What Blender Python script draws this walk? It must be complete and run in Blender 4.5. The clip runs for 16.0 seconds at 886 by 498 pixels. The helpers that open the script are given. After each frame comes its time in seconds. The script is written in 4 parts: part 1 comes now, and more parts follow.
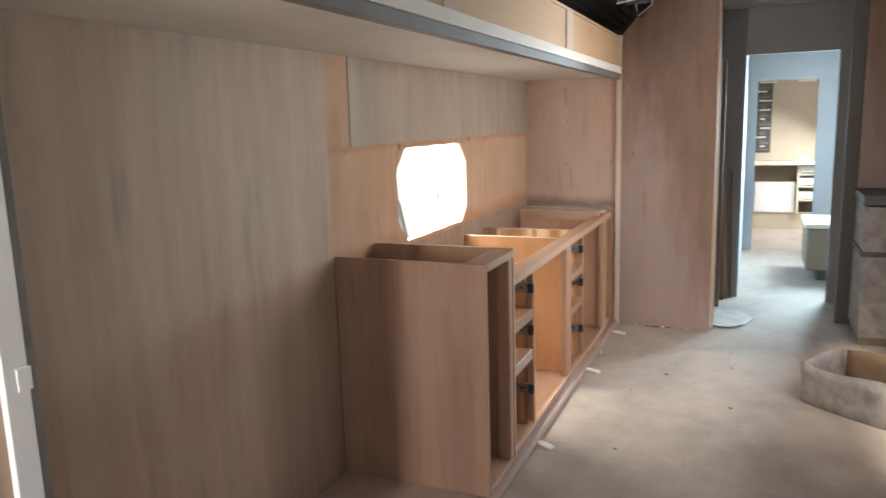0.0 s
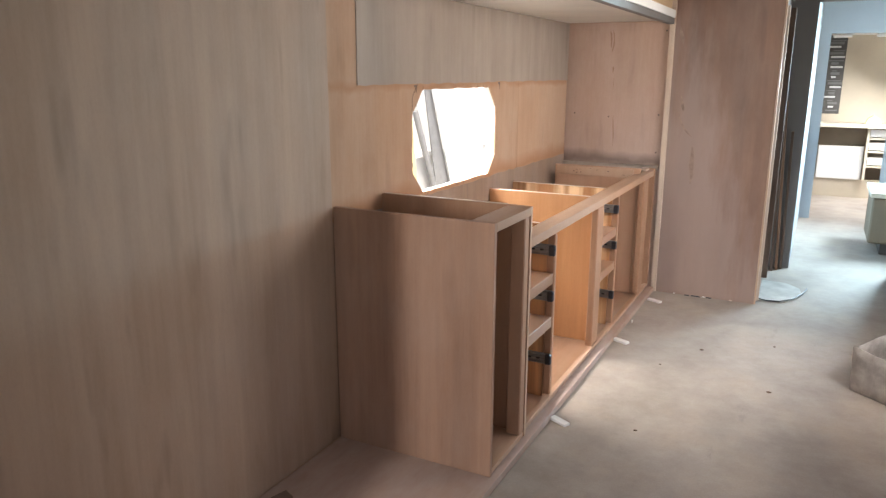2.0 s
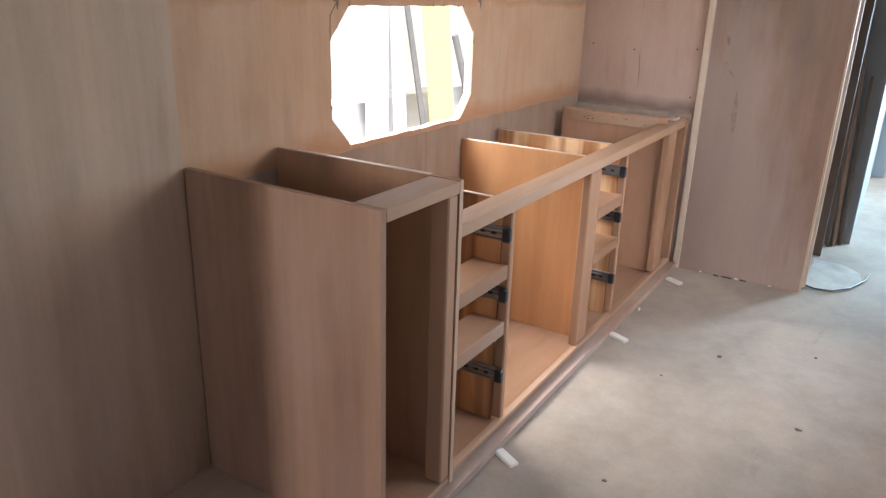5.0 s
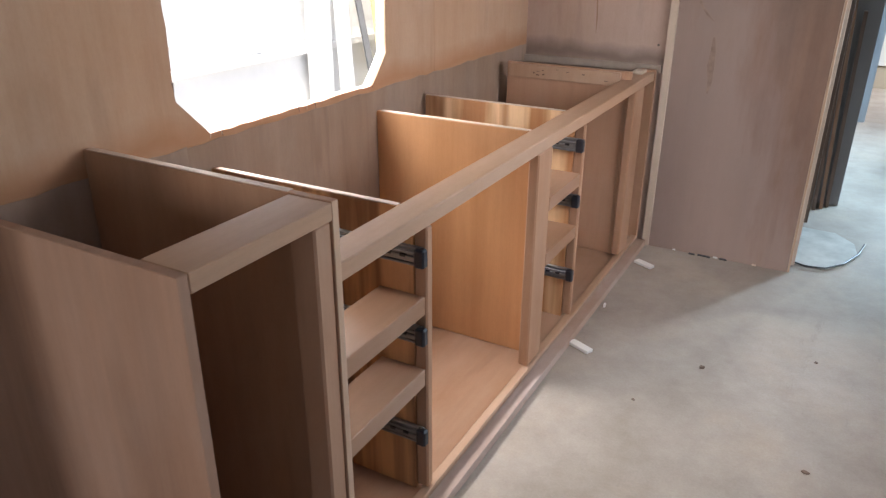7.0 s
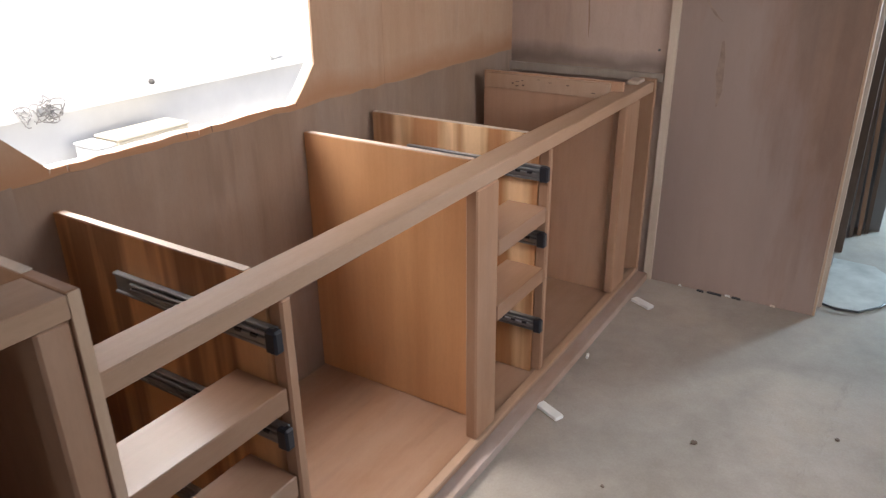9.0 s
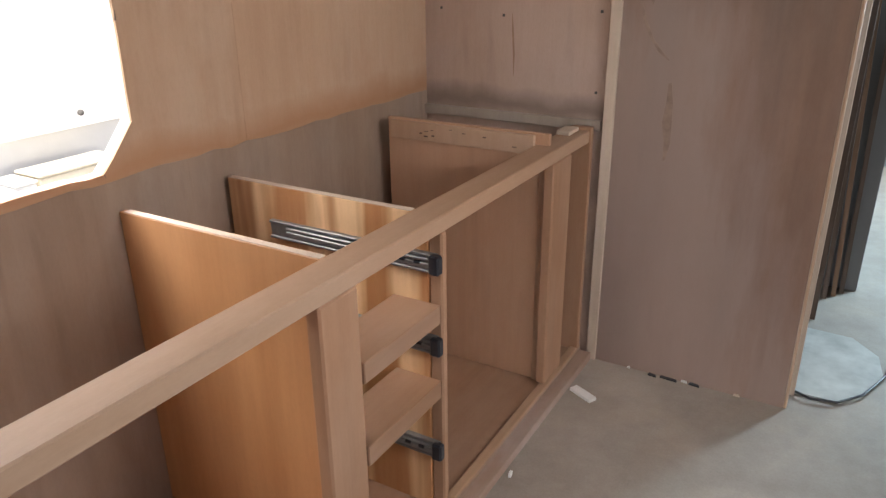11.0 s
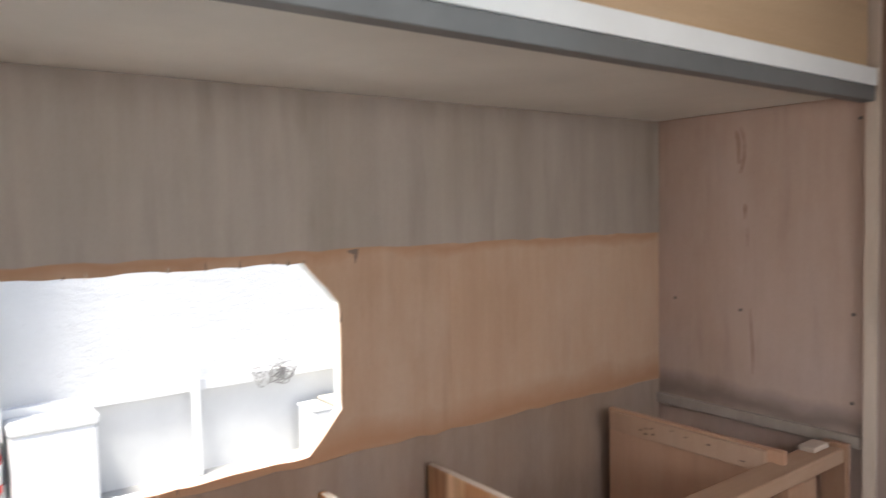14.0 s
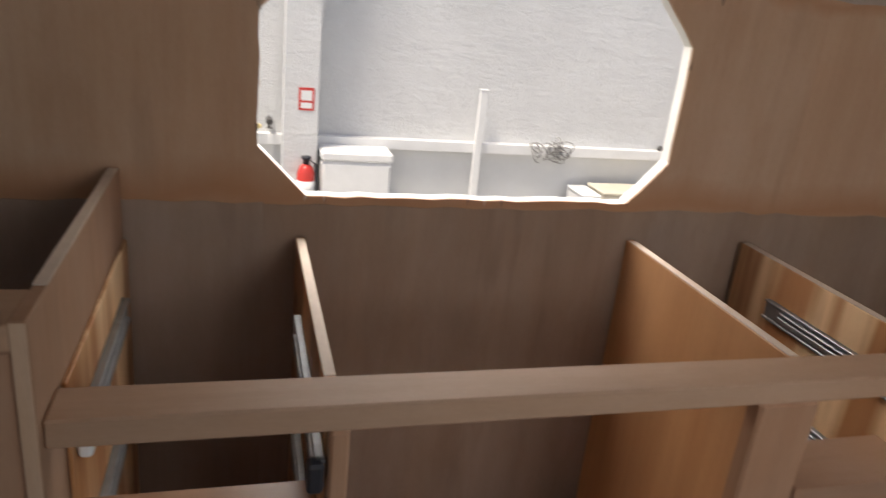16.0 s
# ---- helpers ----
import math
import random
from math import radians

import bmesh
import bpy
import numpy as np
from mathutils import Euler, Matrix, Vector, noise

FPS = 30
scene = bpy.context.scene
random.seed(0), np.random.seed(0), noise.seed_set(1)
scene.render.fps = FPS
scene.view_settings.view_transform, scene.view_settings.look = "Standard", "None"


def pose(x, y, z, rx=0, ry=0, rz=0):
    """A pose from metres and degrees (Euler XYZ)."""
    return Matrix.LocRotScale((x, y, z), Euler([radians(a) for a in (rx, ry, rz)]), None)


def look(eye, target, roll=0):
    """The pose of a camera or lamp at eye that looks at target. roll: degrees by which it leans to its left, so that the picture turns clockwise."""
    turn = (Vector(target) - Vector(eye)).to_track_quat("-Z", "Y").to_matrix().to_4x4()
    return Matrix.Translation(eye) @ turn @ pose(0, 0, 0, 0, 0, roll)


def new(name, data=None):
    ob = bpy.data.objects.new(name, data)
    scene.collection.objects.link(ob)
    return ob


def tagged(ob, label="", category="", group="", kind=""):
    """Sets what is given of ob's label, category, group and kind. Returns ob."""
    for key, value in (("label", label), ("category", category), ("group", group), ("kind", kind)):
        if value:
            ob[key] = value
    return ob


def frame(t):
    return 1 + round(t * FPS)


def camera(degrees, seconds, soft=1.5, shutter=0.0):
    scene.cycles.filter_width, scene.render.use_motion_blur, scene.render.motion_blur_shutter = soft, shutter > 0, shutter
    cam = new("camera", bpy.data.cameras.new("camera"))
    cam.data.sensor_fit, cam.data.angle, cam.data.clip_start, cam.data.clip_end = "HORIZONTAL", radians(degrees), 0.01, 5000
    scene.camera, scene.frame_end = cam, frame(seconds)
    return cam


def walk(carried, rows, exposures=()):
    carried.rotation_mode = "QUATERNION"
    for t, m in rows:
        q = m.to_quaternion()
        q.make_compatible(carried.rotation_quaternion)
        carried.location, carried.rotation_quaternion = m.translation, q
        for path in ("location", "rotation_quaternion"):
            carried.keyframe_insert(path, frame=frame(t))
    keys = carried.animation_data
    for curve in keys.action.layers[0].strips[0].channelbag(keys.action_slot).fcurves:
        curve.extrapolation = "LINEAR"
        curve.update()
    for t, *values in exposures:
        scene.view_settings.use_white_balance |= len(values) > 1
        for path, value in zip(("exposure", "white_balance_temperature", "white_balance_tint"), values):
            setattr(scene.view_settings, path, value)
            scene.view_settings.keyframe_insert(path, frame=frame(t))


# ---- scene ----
cam = camera(62.9, 16.0, soft=1.3, shutter=0.25)
PATH = [
    (0, (1.426, -2.274, 1.367), (0.647, -0.464, 1.022), -1.7),
    (0.1, (1.438, -2.270, 1.366), (0.601, -0.483, 1.041), -1.7),
    (0.2, (1.450, -2.266, 1.365), (0.570, -0.500, 1.038), -1.7),
    (0.3, (1.462, -2.261, 1.364), (0.554, -0.512, 1.024), -1.8),
    (0.4, (1.474, -2.257, 1.363), (0.559, -0.515, 1.006), -1.8),
    (0.5, (1.486, -2.253, 1.362), (0.585, -0.511, 0.971), -1.8),
    (1, (1.53, -2.177, 1.331), (0.674, -0.458, 0.771), -0.6),
    (1.5, (1.522, -2.11, 1.319), (0.589, -0.44, 0.734), -0.6),
    (2, (1.442, -1.977, 1.328), (0.554, -0.25, 0.854), 0.2),
    (2.5, (1.416, -1.854, 1.304), (0.595, -0.112, 0.764), 0.3),
    (3, (1.471, -1.688, 1.305), (0.54, -0.018, 0.717), 0.9),
    (5.5, (1.443, -0.995, 1.3), (0.447, 0.585, 0.584), 1.0),
    (6, (1.454, -0.854, 1.284), (0.418, 0.68, 0.527), -0.9),
    (6.5, (1.342, -0.698, 1.284), (0.356, 0.892, 0.575), 2.0),
    (7, (1.268, -0.537, 1.272), (0.384, 1.068, 0.471), 0.3),
    (7.5, (1.297, -0.389, 1.269), (0.255, 1.128, 0.487), -0.3),
    (8, (1.353, -0.272, 1.272), (0.24, 1.205, 0.511), -0.8),
    (8.5, (1.345, -0.174, 1.249), (0.311, 1.339, 0.448), -0.5),
    (11, (1.262, 0.468, 1.229), (0.32, 2.066, 0.481), -0.6),
    (11.5, (1.265, 0.567, 1.296), (0.284, 2.241, 0.811), -0.5),
    (12, (1.293, 0.655, 1.349), (0.35, 2.379, 0.972), -2.0),
    (12.5, (1.367, 0.703, 1.347), (0.371, 2.423, 1.125), -2.7),
    (13, (1.414, 0.706, 1.376), (0.342, 2.393, 1.305), -5.0),
    (13.5, (1.399, 0.683, 1.385), (0.145, 2.241, 1.358), -4.8),
    (14, (1.398, 0.632, 1.364), (-0.201, 1.828, 1.257), -1.2),
    (14.5, (1.336, 0.602, 1.335), (-0.486, 1.373, 1.045), 0.1),
    (15, (1.326, 0.546, 1.312), (-0.595, 0.909, 0.892), 1.9),
    (15.5, (1.303, 0.519, 1.271), (-0.6, 0.737, 0.696), 4.0),
    (16, (1.311, 0.529, 1.233), (-0.491, 1.067, 0.552), 6.1),
]
EXPO = [(0, 1.22), (1.5, 1.42), (3.0, 1.31), (6.0, 1.18), (7.0, 1.02), (8.5, 0.70), (11.0, 0.76), (11.5, 0.92), (12.0, 1.16), (12.6, 1.44), (13.0, 1.33), (13.5, 1.08), (14.0, 0.60), (14.5, 0.06), (15.0, -0.04), (15.5, -0.06), (16, -0.2)]
WARMTH = [(0, 7100), (3.0, 6900), (6.0, 6550), (8.5, 6650), (11.0, 6950), (12.0, 6500), (13.0, 6300), (13.5, 6000), (14.0, 6400), (14.5, 6900), (16.0, 7050)]


def warmth(t):
    for (t0, k0), (t1, k1) in zip(WARMTH, WARMTH[1:]):
        if t <= t1:
            return k0 + (k1 - k0) * (t - t0) / (t1 - t0)
    return WARMTH[-1][1]


EXPO = [(t, stops, warmth(t), 10 if 12.2 < t < 14.2 else 13) for t, stops in EXPO]
walk(cam, [(t, look(eye, target, roll)) for t, eye, target, roll in PATH], EXPO)

# ---- world, sun and lamps for daylight at seen and unseen openings ----
world = bpy.data.worlds.new("sky")
scene.world = world
world.use_nodes = True
wn = world.node_tree.nodes
sky = wn.new("ShaderNodeTexSky")
sky.sky_type, sky.sun_disc = "NISHITA", False
sky.sun_elevation, sky.sun_rotation = radians(62), radians(139)
sky.dust_density, sky.ozone_density = 1.8, 0.9
wn["Background"].inputs["Strength"].default_value = 0.15
world.node_tree.links.new(sky.outputs[0], wn["Background"].inputs["Color"])


def lamp(name, kind, m, energy, color, size=None, size_y=None, angle=None):
    data = bpy.data.lights.new(name, kind)
    data.energy, data.color = energy, color
    if kind == "AREA":
        data.shape, data.size, data.size_y = "RECTANGLE", size, size_y
    else:
        data.angle = angle
    ob = new(name, data)
    ob.matrix_world = m
    return ob


lamp("sun", "SUN", look((1.8, -3.5, 9.0), (0, 0, 0)), 5.0, (1.0, 0.95, 0.87), angle=radians(12))
# Added lamp at an unseen side opening, aimed low at the wardrobe front.
beam = lamp("added_side_beam", "AREA", look((2.33, 0.50, 1.50), (1.00, 2.40, -0.25)), 1.7, (0.95, 0.98, 1.0), 0.75, 0.4)
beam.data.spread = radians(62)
lamp("window_sky_daylight", "AREA", look((-0.58, 0.99, 1.98), (0.62, 0.99, 0.40)), 66.0, (1.0, 0.98, 0.95), 1.5, 0.8)
# Lamp at an unseen side window, added to light the window wall.
side_light = lamp("unseen_window_daylight", "AREA", look((2.33, 1.45, 1.45), (0.0, 1.40, 0.85)), 5.2, (1.0, 0.97, 0.95), 0.9, 0.6)
side_light.data.spread = radians(105)
# Added lamp under an unseen roof hole, lifting light on wall and floor.
ceiling_fill = lamp("added_ceiling_light", "AREA", look((1.62, 0.95, 2.10), (1.05, 1.0, 0.0)), 0.2, (1.0, 0.97, 0.95), 0.75, 0.75)
ceiling_fill.data.spread = radians(85)
# Narrow unseen lamp added in front to give the tall unit's shadow edge.
lamp("unseen_front_daylight", "AREA", look((0.42, -3.35, 1.45), (0.5, 0, 0.6)), 19.0, (1.0, 0.97, 0.94), 0.11, 0.9)
# Wide lamp added at an unseen windscreen, filling the left wall and shelf.
lamp("added_front_fill", "AREA", look((1.55, -3.36, 1.40), (0.8, 0.4, 0.40)), 2.3, (0.93, 0.97, 1.0), 1.3, 0.7)
lamp("corridor_daylight", "AREA", look((2.30, 4.7, 1.25), (1.25, 2.6, 0.2)), 40, (0.56, 0.83, 1.0), 0.4, 0.6)
lamp("bedroom_daylight", "AREA", look((2.33, 6.5, 1.2), (1.55, 6.25, 0.0)), 22.0, (0.92, 0.97, 1.0), 0.8, 0.8)

# ---- materials ----


def material(name):
    m = bpy.data.materials.new(name)
    m.use_nodes = True
    return m, m.node_tree.nodes, m.node_tree.links, m.node_tree.nodes["Principled BSDF"]


def ramp(nodes, stops):
    r = nodes.new("ShaderNodeValToRGB")
    el = r.color_ramp.elements
    while len(el) < len(stops):
        el.new(0.5)
    for e, (p, c) in zip(el, stops):
        e.position, e.color = p, (*c, 1)
    return r


def noise_tex(nodes, links, vector, scale, detail=4.0, rough=0.6, stretch=None):
    if stretch:
        mp = nodes.new("ShaderNodeMapping")
        mp.inputs["Scale"].default_value = stretch
        links.new(vector, mp.inputs["Vector"])
        vector = mp.outputs[0]
    n = nodes.new("ShaderNodeTexNoise")
    n.inputs["Scale"].default_value, n.inputs["Detail"].default_value, n.inputs["Roughness"].default_value = scale, detail, rough
    links.new(vector, n.inputs["Vector"])
    return n


def shifted(nodes, links):
    """Object coordinates, moved by a random amount for each object."""
    tc, oi = nodes.new("ShaderNodeTexCoord"), nodes.new("ShaderNodeObjectInfo")
    mul, add = nodes.new("ShaderNodeVectorMath"), nodes.new("ShaderNodeVectorMath")
    mul.operation, add.operation = "SCALE", "ADD"
    comb = nodes.new("ShaderNodeCombineXYZ")
    for i in range(3):
        links.new(oi.outputs["Random"], comb.inputs[i])
    links.new(comb.outputs[0], mul.inputs[0])
    mul.inputs["Scale"].default_value = 37.0
    links.new(tc.outputs["Object"], add.inputs[0])
    links.new(mul.outputs[0], add.inputs[1])
    return add.outputs[0]


def mix(nodes, links, a, b, fac, mode="MIX"):
    m = nodes.new("ShaderNodeMix")
    m.data_type, m.blend_type = "RGBA", mode
    for sock, val in ((m.inputs[0], fac), (m.inputs[6], a), (m.inputs[7], b)):
        if isinstance(val, (int, float)):
            sock.default_value = val
        elif isinstance(val, tuple):
            sock.default_value = (*val, 1)
        else:
            links.new(val, sock)
    return m.outputs[2]


def calm(color, sat):
    g = 0.35 * color[0] + 0.5 * color[1] + 0.15 * color[2]
    r, q, b = (g + (q - g) * sat for q in color)
    return (r, q * 0.97, b)


def wood(name, light, dark, axis="z", streak=0.6, blotch=0.5, dust=0.25, dust_color=(0.55, 0.50, 0.46), rough=0.6, gap=1.0, sat=1.0, fleck=0.25, glue=(), smear=None, edge=0.15, band=(0.40, 0.20, 0.10), speck=0.12):
    """Timber with long grain along an axis, short dark flecks, broad tone changes and a veil of sanding dust; glue:
    heights of stained or painted-shade bands; smear: pale dust film with lower light painted in.
    """
    m, n, l, b = material(name)
    light, dark, dust_color = calm(light, sat), calm(dark, sat), calm(dust_color, sat)
    v = shifted(n, l)
    k = {"x": (0.06, 1, 1), "y": (1, 0.06, 1), "z": (1, 1, 0.06)}[axis]
    k2 = {"x": (0.16, 1, 1), "y": (1, 0.16, 1), "z": (1, 1, 0.16)}[axis]
    fine = noise_tex(n, l, v, 55 * gap, 5, 0.65, k)
    wide = noise_tex(n, l, v, 11 * gap, 3, 0.5, k)
    big = noise_tex(n, l, v, 2.2, 3, 0.55)
    r1 = ramp(n, [(0.32, dark), (0.62, light)])
    l.new(fine.outputs[0], r1.inputs[0])
    r2 = ramp(n, [(0.5 - edge, dark), (0.5 + edge, light)])
    l.new(wide.outputs[0], r2.inputs[0])
    c = mix(n, l, r2.outputs[0], r1.outputs[0], 1 - streak)
    r3 = ramp(n, [(0.3, tuple(q * 0.72 for q in light)), (0.7, light)])
    l.new(big.outputs[0], r3.inputs[0])
    c = mix(n, l, c, r3.outputs[0], blotch * 0.6)
    fl = noise_tex(n, l, v, 16, 2, 0.5, k2)
    rf = ramp(n, [(0.60, (0, 0, 0)), (0.74, (fleck, fleck, fleck))])
    l.new(fl.outputs[0], rf.inputs[0])
    c = mix(n, l, c, tuple(q * 0.55 for q in dark), rf.outputs[0])
    dn = noise_tex(n, l, v, 3.0, 5, 0.7, {"x": (0.4, 1, 1), "y": (1, 0.4, 1), "z": (1, 1, 0.4)}[axis])
    rd = ramp(n, [(0.40, (0, 0, 0)), (0.66, (dust, dust, dust))])
    l.new(dn.outputs[0], rd.inputs[0])
    c = mix(n, l, c, dust_color, rd.outputs[0])
    sp = noise_tex(n, l, v, 260, 3, 0.6, {"x": (0.35, 1, 1), "y": (1, 0.35, 1), "z": (1, 1, 0.35)}[axis])
    rs = ramp(n, [(0.36, (0.72, 0.70, 0.68)), (0.55, (1, 1, 1))])
    l.new(sp.outputs[0], rs.inputs[0])
    c = mix(n, l, c, rs.outputs[0], speck, "MULTIPLY")
    if smear:
        tc, sx = n.new("ShaderNodeTexCoord"), n.new("ShaderNodeSeparateXYZ")
        l.new(tc.outputs["Object"], sx.inputs[0])
        wn2 = noise_tex(n, l, v, 5, 5, 0.6, (1, 1, 0.22))
        ad = n.new("ShaderNodeMath")
        ad.operation = "MULTIPLY_ADD"
        l.new(wn2.outputs[0], ad.inputs[0])
        ad.inputs[1].default_value = 0.75
        # Leans the dust edge so it widens downward, painting in the lower part's light.
        lean = n.new("ShaderNodeMath")
        lean.operation = "MULTIPLY_ADD"
        l.new(sx.outputs[2], lean.inputs[0])
        lean.inputs[1].default_value = 0.4
        l.new(sx.outputs[0], lean.inputs[2])
        l.new(lean.outputs[0], ad.inputs[2])
        ms = n.new("ShaderNodeMapRange")
        ms.inputs[1].default_value, ms.inputs[2].default_value = smear[0], smear[1]
        ms.inputs[3].default_value, ms.inputs[4].default_value = smear[2], 0.0
        l.new(ad.outputs[0], ms.inputs[0])
        c = mix(n, l, c, dust_color, ms.outputs[0])
    if glue:
        geo, sep = n.new("ShaderNodeNewGeometry"), n.new("ShaderNodeSeparateXYZ")
        l.new(geo.outputs["Position"], sep.inputs[0])
        wob = noise_tex(n, l, geo.outputs["Position"], 5, 4, 0.6)
        for z, half, strength in glue:
            off = n.new("ShaderNodeMath")
            off.operation = "MULTIPLY_ADD"
            l.new(wob.outputs[0], off.inputs[0])
            off.inputs[1].default_value = 0.09
            l.new(sep.outputs[2], off.inputs[2])
            dist = n.new("ShaderNodeMath")
            dist.operation = "SUBTRACT"
            l.new(off.outputs[0], dist.inputs[0])
            dist.inputs[1].default_value = z + 0.045
            ab = n.new("ShaderNodeMath")
            ab.operation = "ABSOLUTE"
            l.new(dist.outputs[0], ab.inputs[0])
            mr = n.new("ShaderNodeMapRange")
            mr.inputs[1].default_value, mr.inputs[2].default_value = half * 0.3, half * 4.0
            mr.inputs[3].default_value, mr.inputs[4].default_value = strength, 0.0
            l.new(ab.outputs[0], mr.inputs[0])
            c = mix(n, l, c, band, mr.outputs[0])
    l.new(c, b.inputs["Base Color"])
    rr = n.new("ShaderNodeMapRange")
    rr.inputs[3].default_value, rr.inputs[4].default_value = rough - 0.12, rough + 0.15
    l.new(wide.outputs[0], rr.inputs[0])
    l.new(rr.outputs[0], b.inputs["Roughness"])
    bump = n.new("ShaderNodeBump")
    bump.inputs["Strength"].default_value, bump.inputs["Distance"].default_value = 0.25, 0.002
    l.new(fine.outputs[0], bump.inputs["Height"])
    l.new(bump.outputs[0], b.inputs["Normal"])
    return m


def plain(name, color, rough=0.5, metal=0.0, vary=0.12, scale=6.0, bump_mm=0.0, bump_scale=60.0):
    """Paint, plastic, metal or plaster with slight tone changes and relief."""
    m, n, l, b = material(name)
    v = shifted(n, l)
    a = noise_tex(n, l, v, scale, 5, 0.6)
    r = ramp(n, [(0.3, tuple(q * (1 - vary) for q in color)), (0.7, tuple(min(1, q * (1 + vary * 0.5)) for q in color))])
    l.new(a.outputs[0], r.inputs[0])
    l.new(r.outputs[0], b.inputs["Base Color"])
    b.inputs["Roughness"].default_value, b.inputs["Metallic"].default_value = rough, metal
    if bump_mm:
        f = noise_tex(n, l, v, bump_scale, 4, 0.6)
        bump = n.new("ShaderNodeBump")
        bump.inputs["Strength"].default_value, bump.inputs["Distance"].default_value = 0.6, bump_mm / 1000
        l.new(f.outputs[0], bump.inputs["Height"])
        l.new(bump.outputs[0], b.inputs["Normal"])
    return m


def dusty_floor(name):
    m, n, l, b = material(name)
    tc = n.new("ShaderNodeTexCoord")
    v = tc.outputs["Object"]
    big = noise_tex(n, l, v, 1.1, 5, 0.6)
    mid = noise_tex(n, l, v, 6, 6, 0.7)
    fine = noise_tex(n, l, v, 160, 3, 0.6)
    scuff = noise_tex(n, l, v, 9, 6, 0.8, (1.0, 0.25, 1))
    r1 = ramp(n, [(0.3, (0.325, 0.283, 0.25)), (0.55, (0.42, 0.375, 0.338)), (0.75, (0.49, 0.45, 0.412))])
    l.new(big.outputs[0], r1.inputs[0])
    r2 = ramp(n, [(0.35, (0.74, 0.71, 0.68)), (0.65, (1, 1, 1))])
    l.new(mid.outputs[0], r2.inputs[0])
    c = mix(n, l, r1.outputs[0], r2.outputs[0], 0.75, "MULTIPLY")
    rk = ramp(n, [(0.62, (0, 0, 0)), (0.70, (0.35, 0.35, 0.35))])
    l.new(scuff.outputs[0], rk.inputs[0])
    c = mix(n, l, c, (0.20, 0.18, 0.165), rk.outputs[0])
    saw = noise_tex(n, l, v, 2.3, 6, 0.72)
    rs = ramp(n, [(0.47, (0, 0, 0)), (0.68, (0.4, 0.4, 0.4))])
    l.new(saw.outputs[0], rs.inputs[0])
    c = mix(n, l, c, (0.47, 0.375, 0.285), rs.outputs[0])
    r3 = ramp(n, [(0.3, (0.85, 0.84, 0.83)), (0.7, (1, 1, 1))])
    l.new(fine.outputs[0], r3.inputs[0])
    c = mix(n, l, c, r3.outputs[0], 0.6, "MULTIPLY")
    l.new(c, b.inputs["Base Color"])
    b.inputs["Roughness"].default_value = 0.62
    bump = n.new("ShaderNodeBump")
    bump.inputs["Strength"].default_value, bump.inputs["Distance"].default_value = 0.3, 0.002
    l.new(mid.outputs[0], bump.inputs["Height"])
    l.new(bump.outputs[0], b.inputs["Normal"])
    return m


def plaster(name, color):
    """Rough rendered wall with trowel strokes and faint level courses."""
    m, n, l, b = material(name)
    tc = n.new("ShaderNodeTexCoord")
    v = tc.outputs["Object"]
    a = noise_tex(n, l, v, 1.6, 6, 0.65)
    f = noise_tex(n, l, v, 9, 7, 0.78, (1, 0.6, 1.15))
    w = n.new("ShaderNodeTexWave")
    w.bands_direction = "Z"
    w.inputs["Scale"].default_value, w.inputs["Distortion"].default_value, w.inputs["Detail Scale"].default_value = 1.6, 1.2, 1.5
    l.new(v, w.inputs["Vector"])
    rw = ramp(n, [(0.0, (0, 0, 0)), (0.10, (1, 1, 1))])
    l.new(w.outputs[1], rw.inputs[0])
    h = mix(n, l, f.outputs[1], rw.outputs[0], 0.025)
    r = ramp(n, [(0.3, tuple(q * 0.9 for q in color)), (0.7, color)])
    l.new(a.outputs[0], r.inputs[0])
    l.new(r.outputs[0], b.inputs["Base Color"])
    b.inputs["Roughness"].default_value = 0.9
    bump = n.new("ShaderNodeBump")
    bump.inputs["Strength"].default_value, bump.inputs["Distance"].default_value = 0.8, 0.06
    l.new(h, bump.inputs["Height"])
    l.new(bump.outputs[0], b.inputs["Normal"])
    return m


LAMINATE = wood("grey_beige_laminate", (0.505, 0.382, 0.277), (0.335, 0.240, 0.164), "z", 0.75, 0.45, 0.3, (0.50, 0.43, 0.36), 0.6, fleck=0.4)
LAMINATE_GREY = wood("grey_laminate", (0.405, 0.350, 0.288), (0.295, 0.250, 0.20), "z", 0.75, 0.35, 0.2, fleck=0.3)
BARE_PLY = wood("bare_orange_plywood", (0.53, 0.350, 0.220), (0.43, 0.262, 0.155), "z", 0.5, 0.6, 0.5, (0.56, 0.425, 0.31), 0.75, sat=0.98, glue=((0.838, 0.017, 0.8), (1.277, 0.006, 0.6)))
LAMINATE_LOW = wood("brown_grey_laminate", (0.325, 0.232, 0.165), (0.225, 0.155, 0.106), "z", 0.75, 0.5, 0.2, fleck=0.35)
# Dark band at 0.80 paints in shade of the groove above the cabinet.
PINK_PLY = wood("pinkish_plywood", (0.54, 0.405, 0.318), (0.455, 0.325, 0.247), "z", 0.5, 0.6, 0.5, (0.60, 0.49, 0.43), 0.7, glue=((0.800, 0.016, 0.75),), band=(0.15, 0.115, 0.10))
# Smear: real dust on the left, plus the lit lower front put into colour.
RED_PLY = wood("reddish_plywood", (0.25, 0.146, 0.096), (0.125, 0.070, 0.046), "z", 0.75, 0.8, 0.22, (0.37, 0.30, 0.268), 0.42, sat=1.0, smear=(0.20, 0.38, 0.55))
CEDAR = wood("cedar_board", (0.41, 0.243, 0.148), (0.30, 0.165, 0.095), "z", 0.6, 0.5, 0.25, (0.52, 0.41, 0.32), 0.55, sat=1.05)
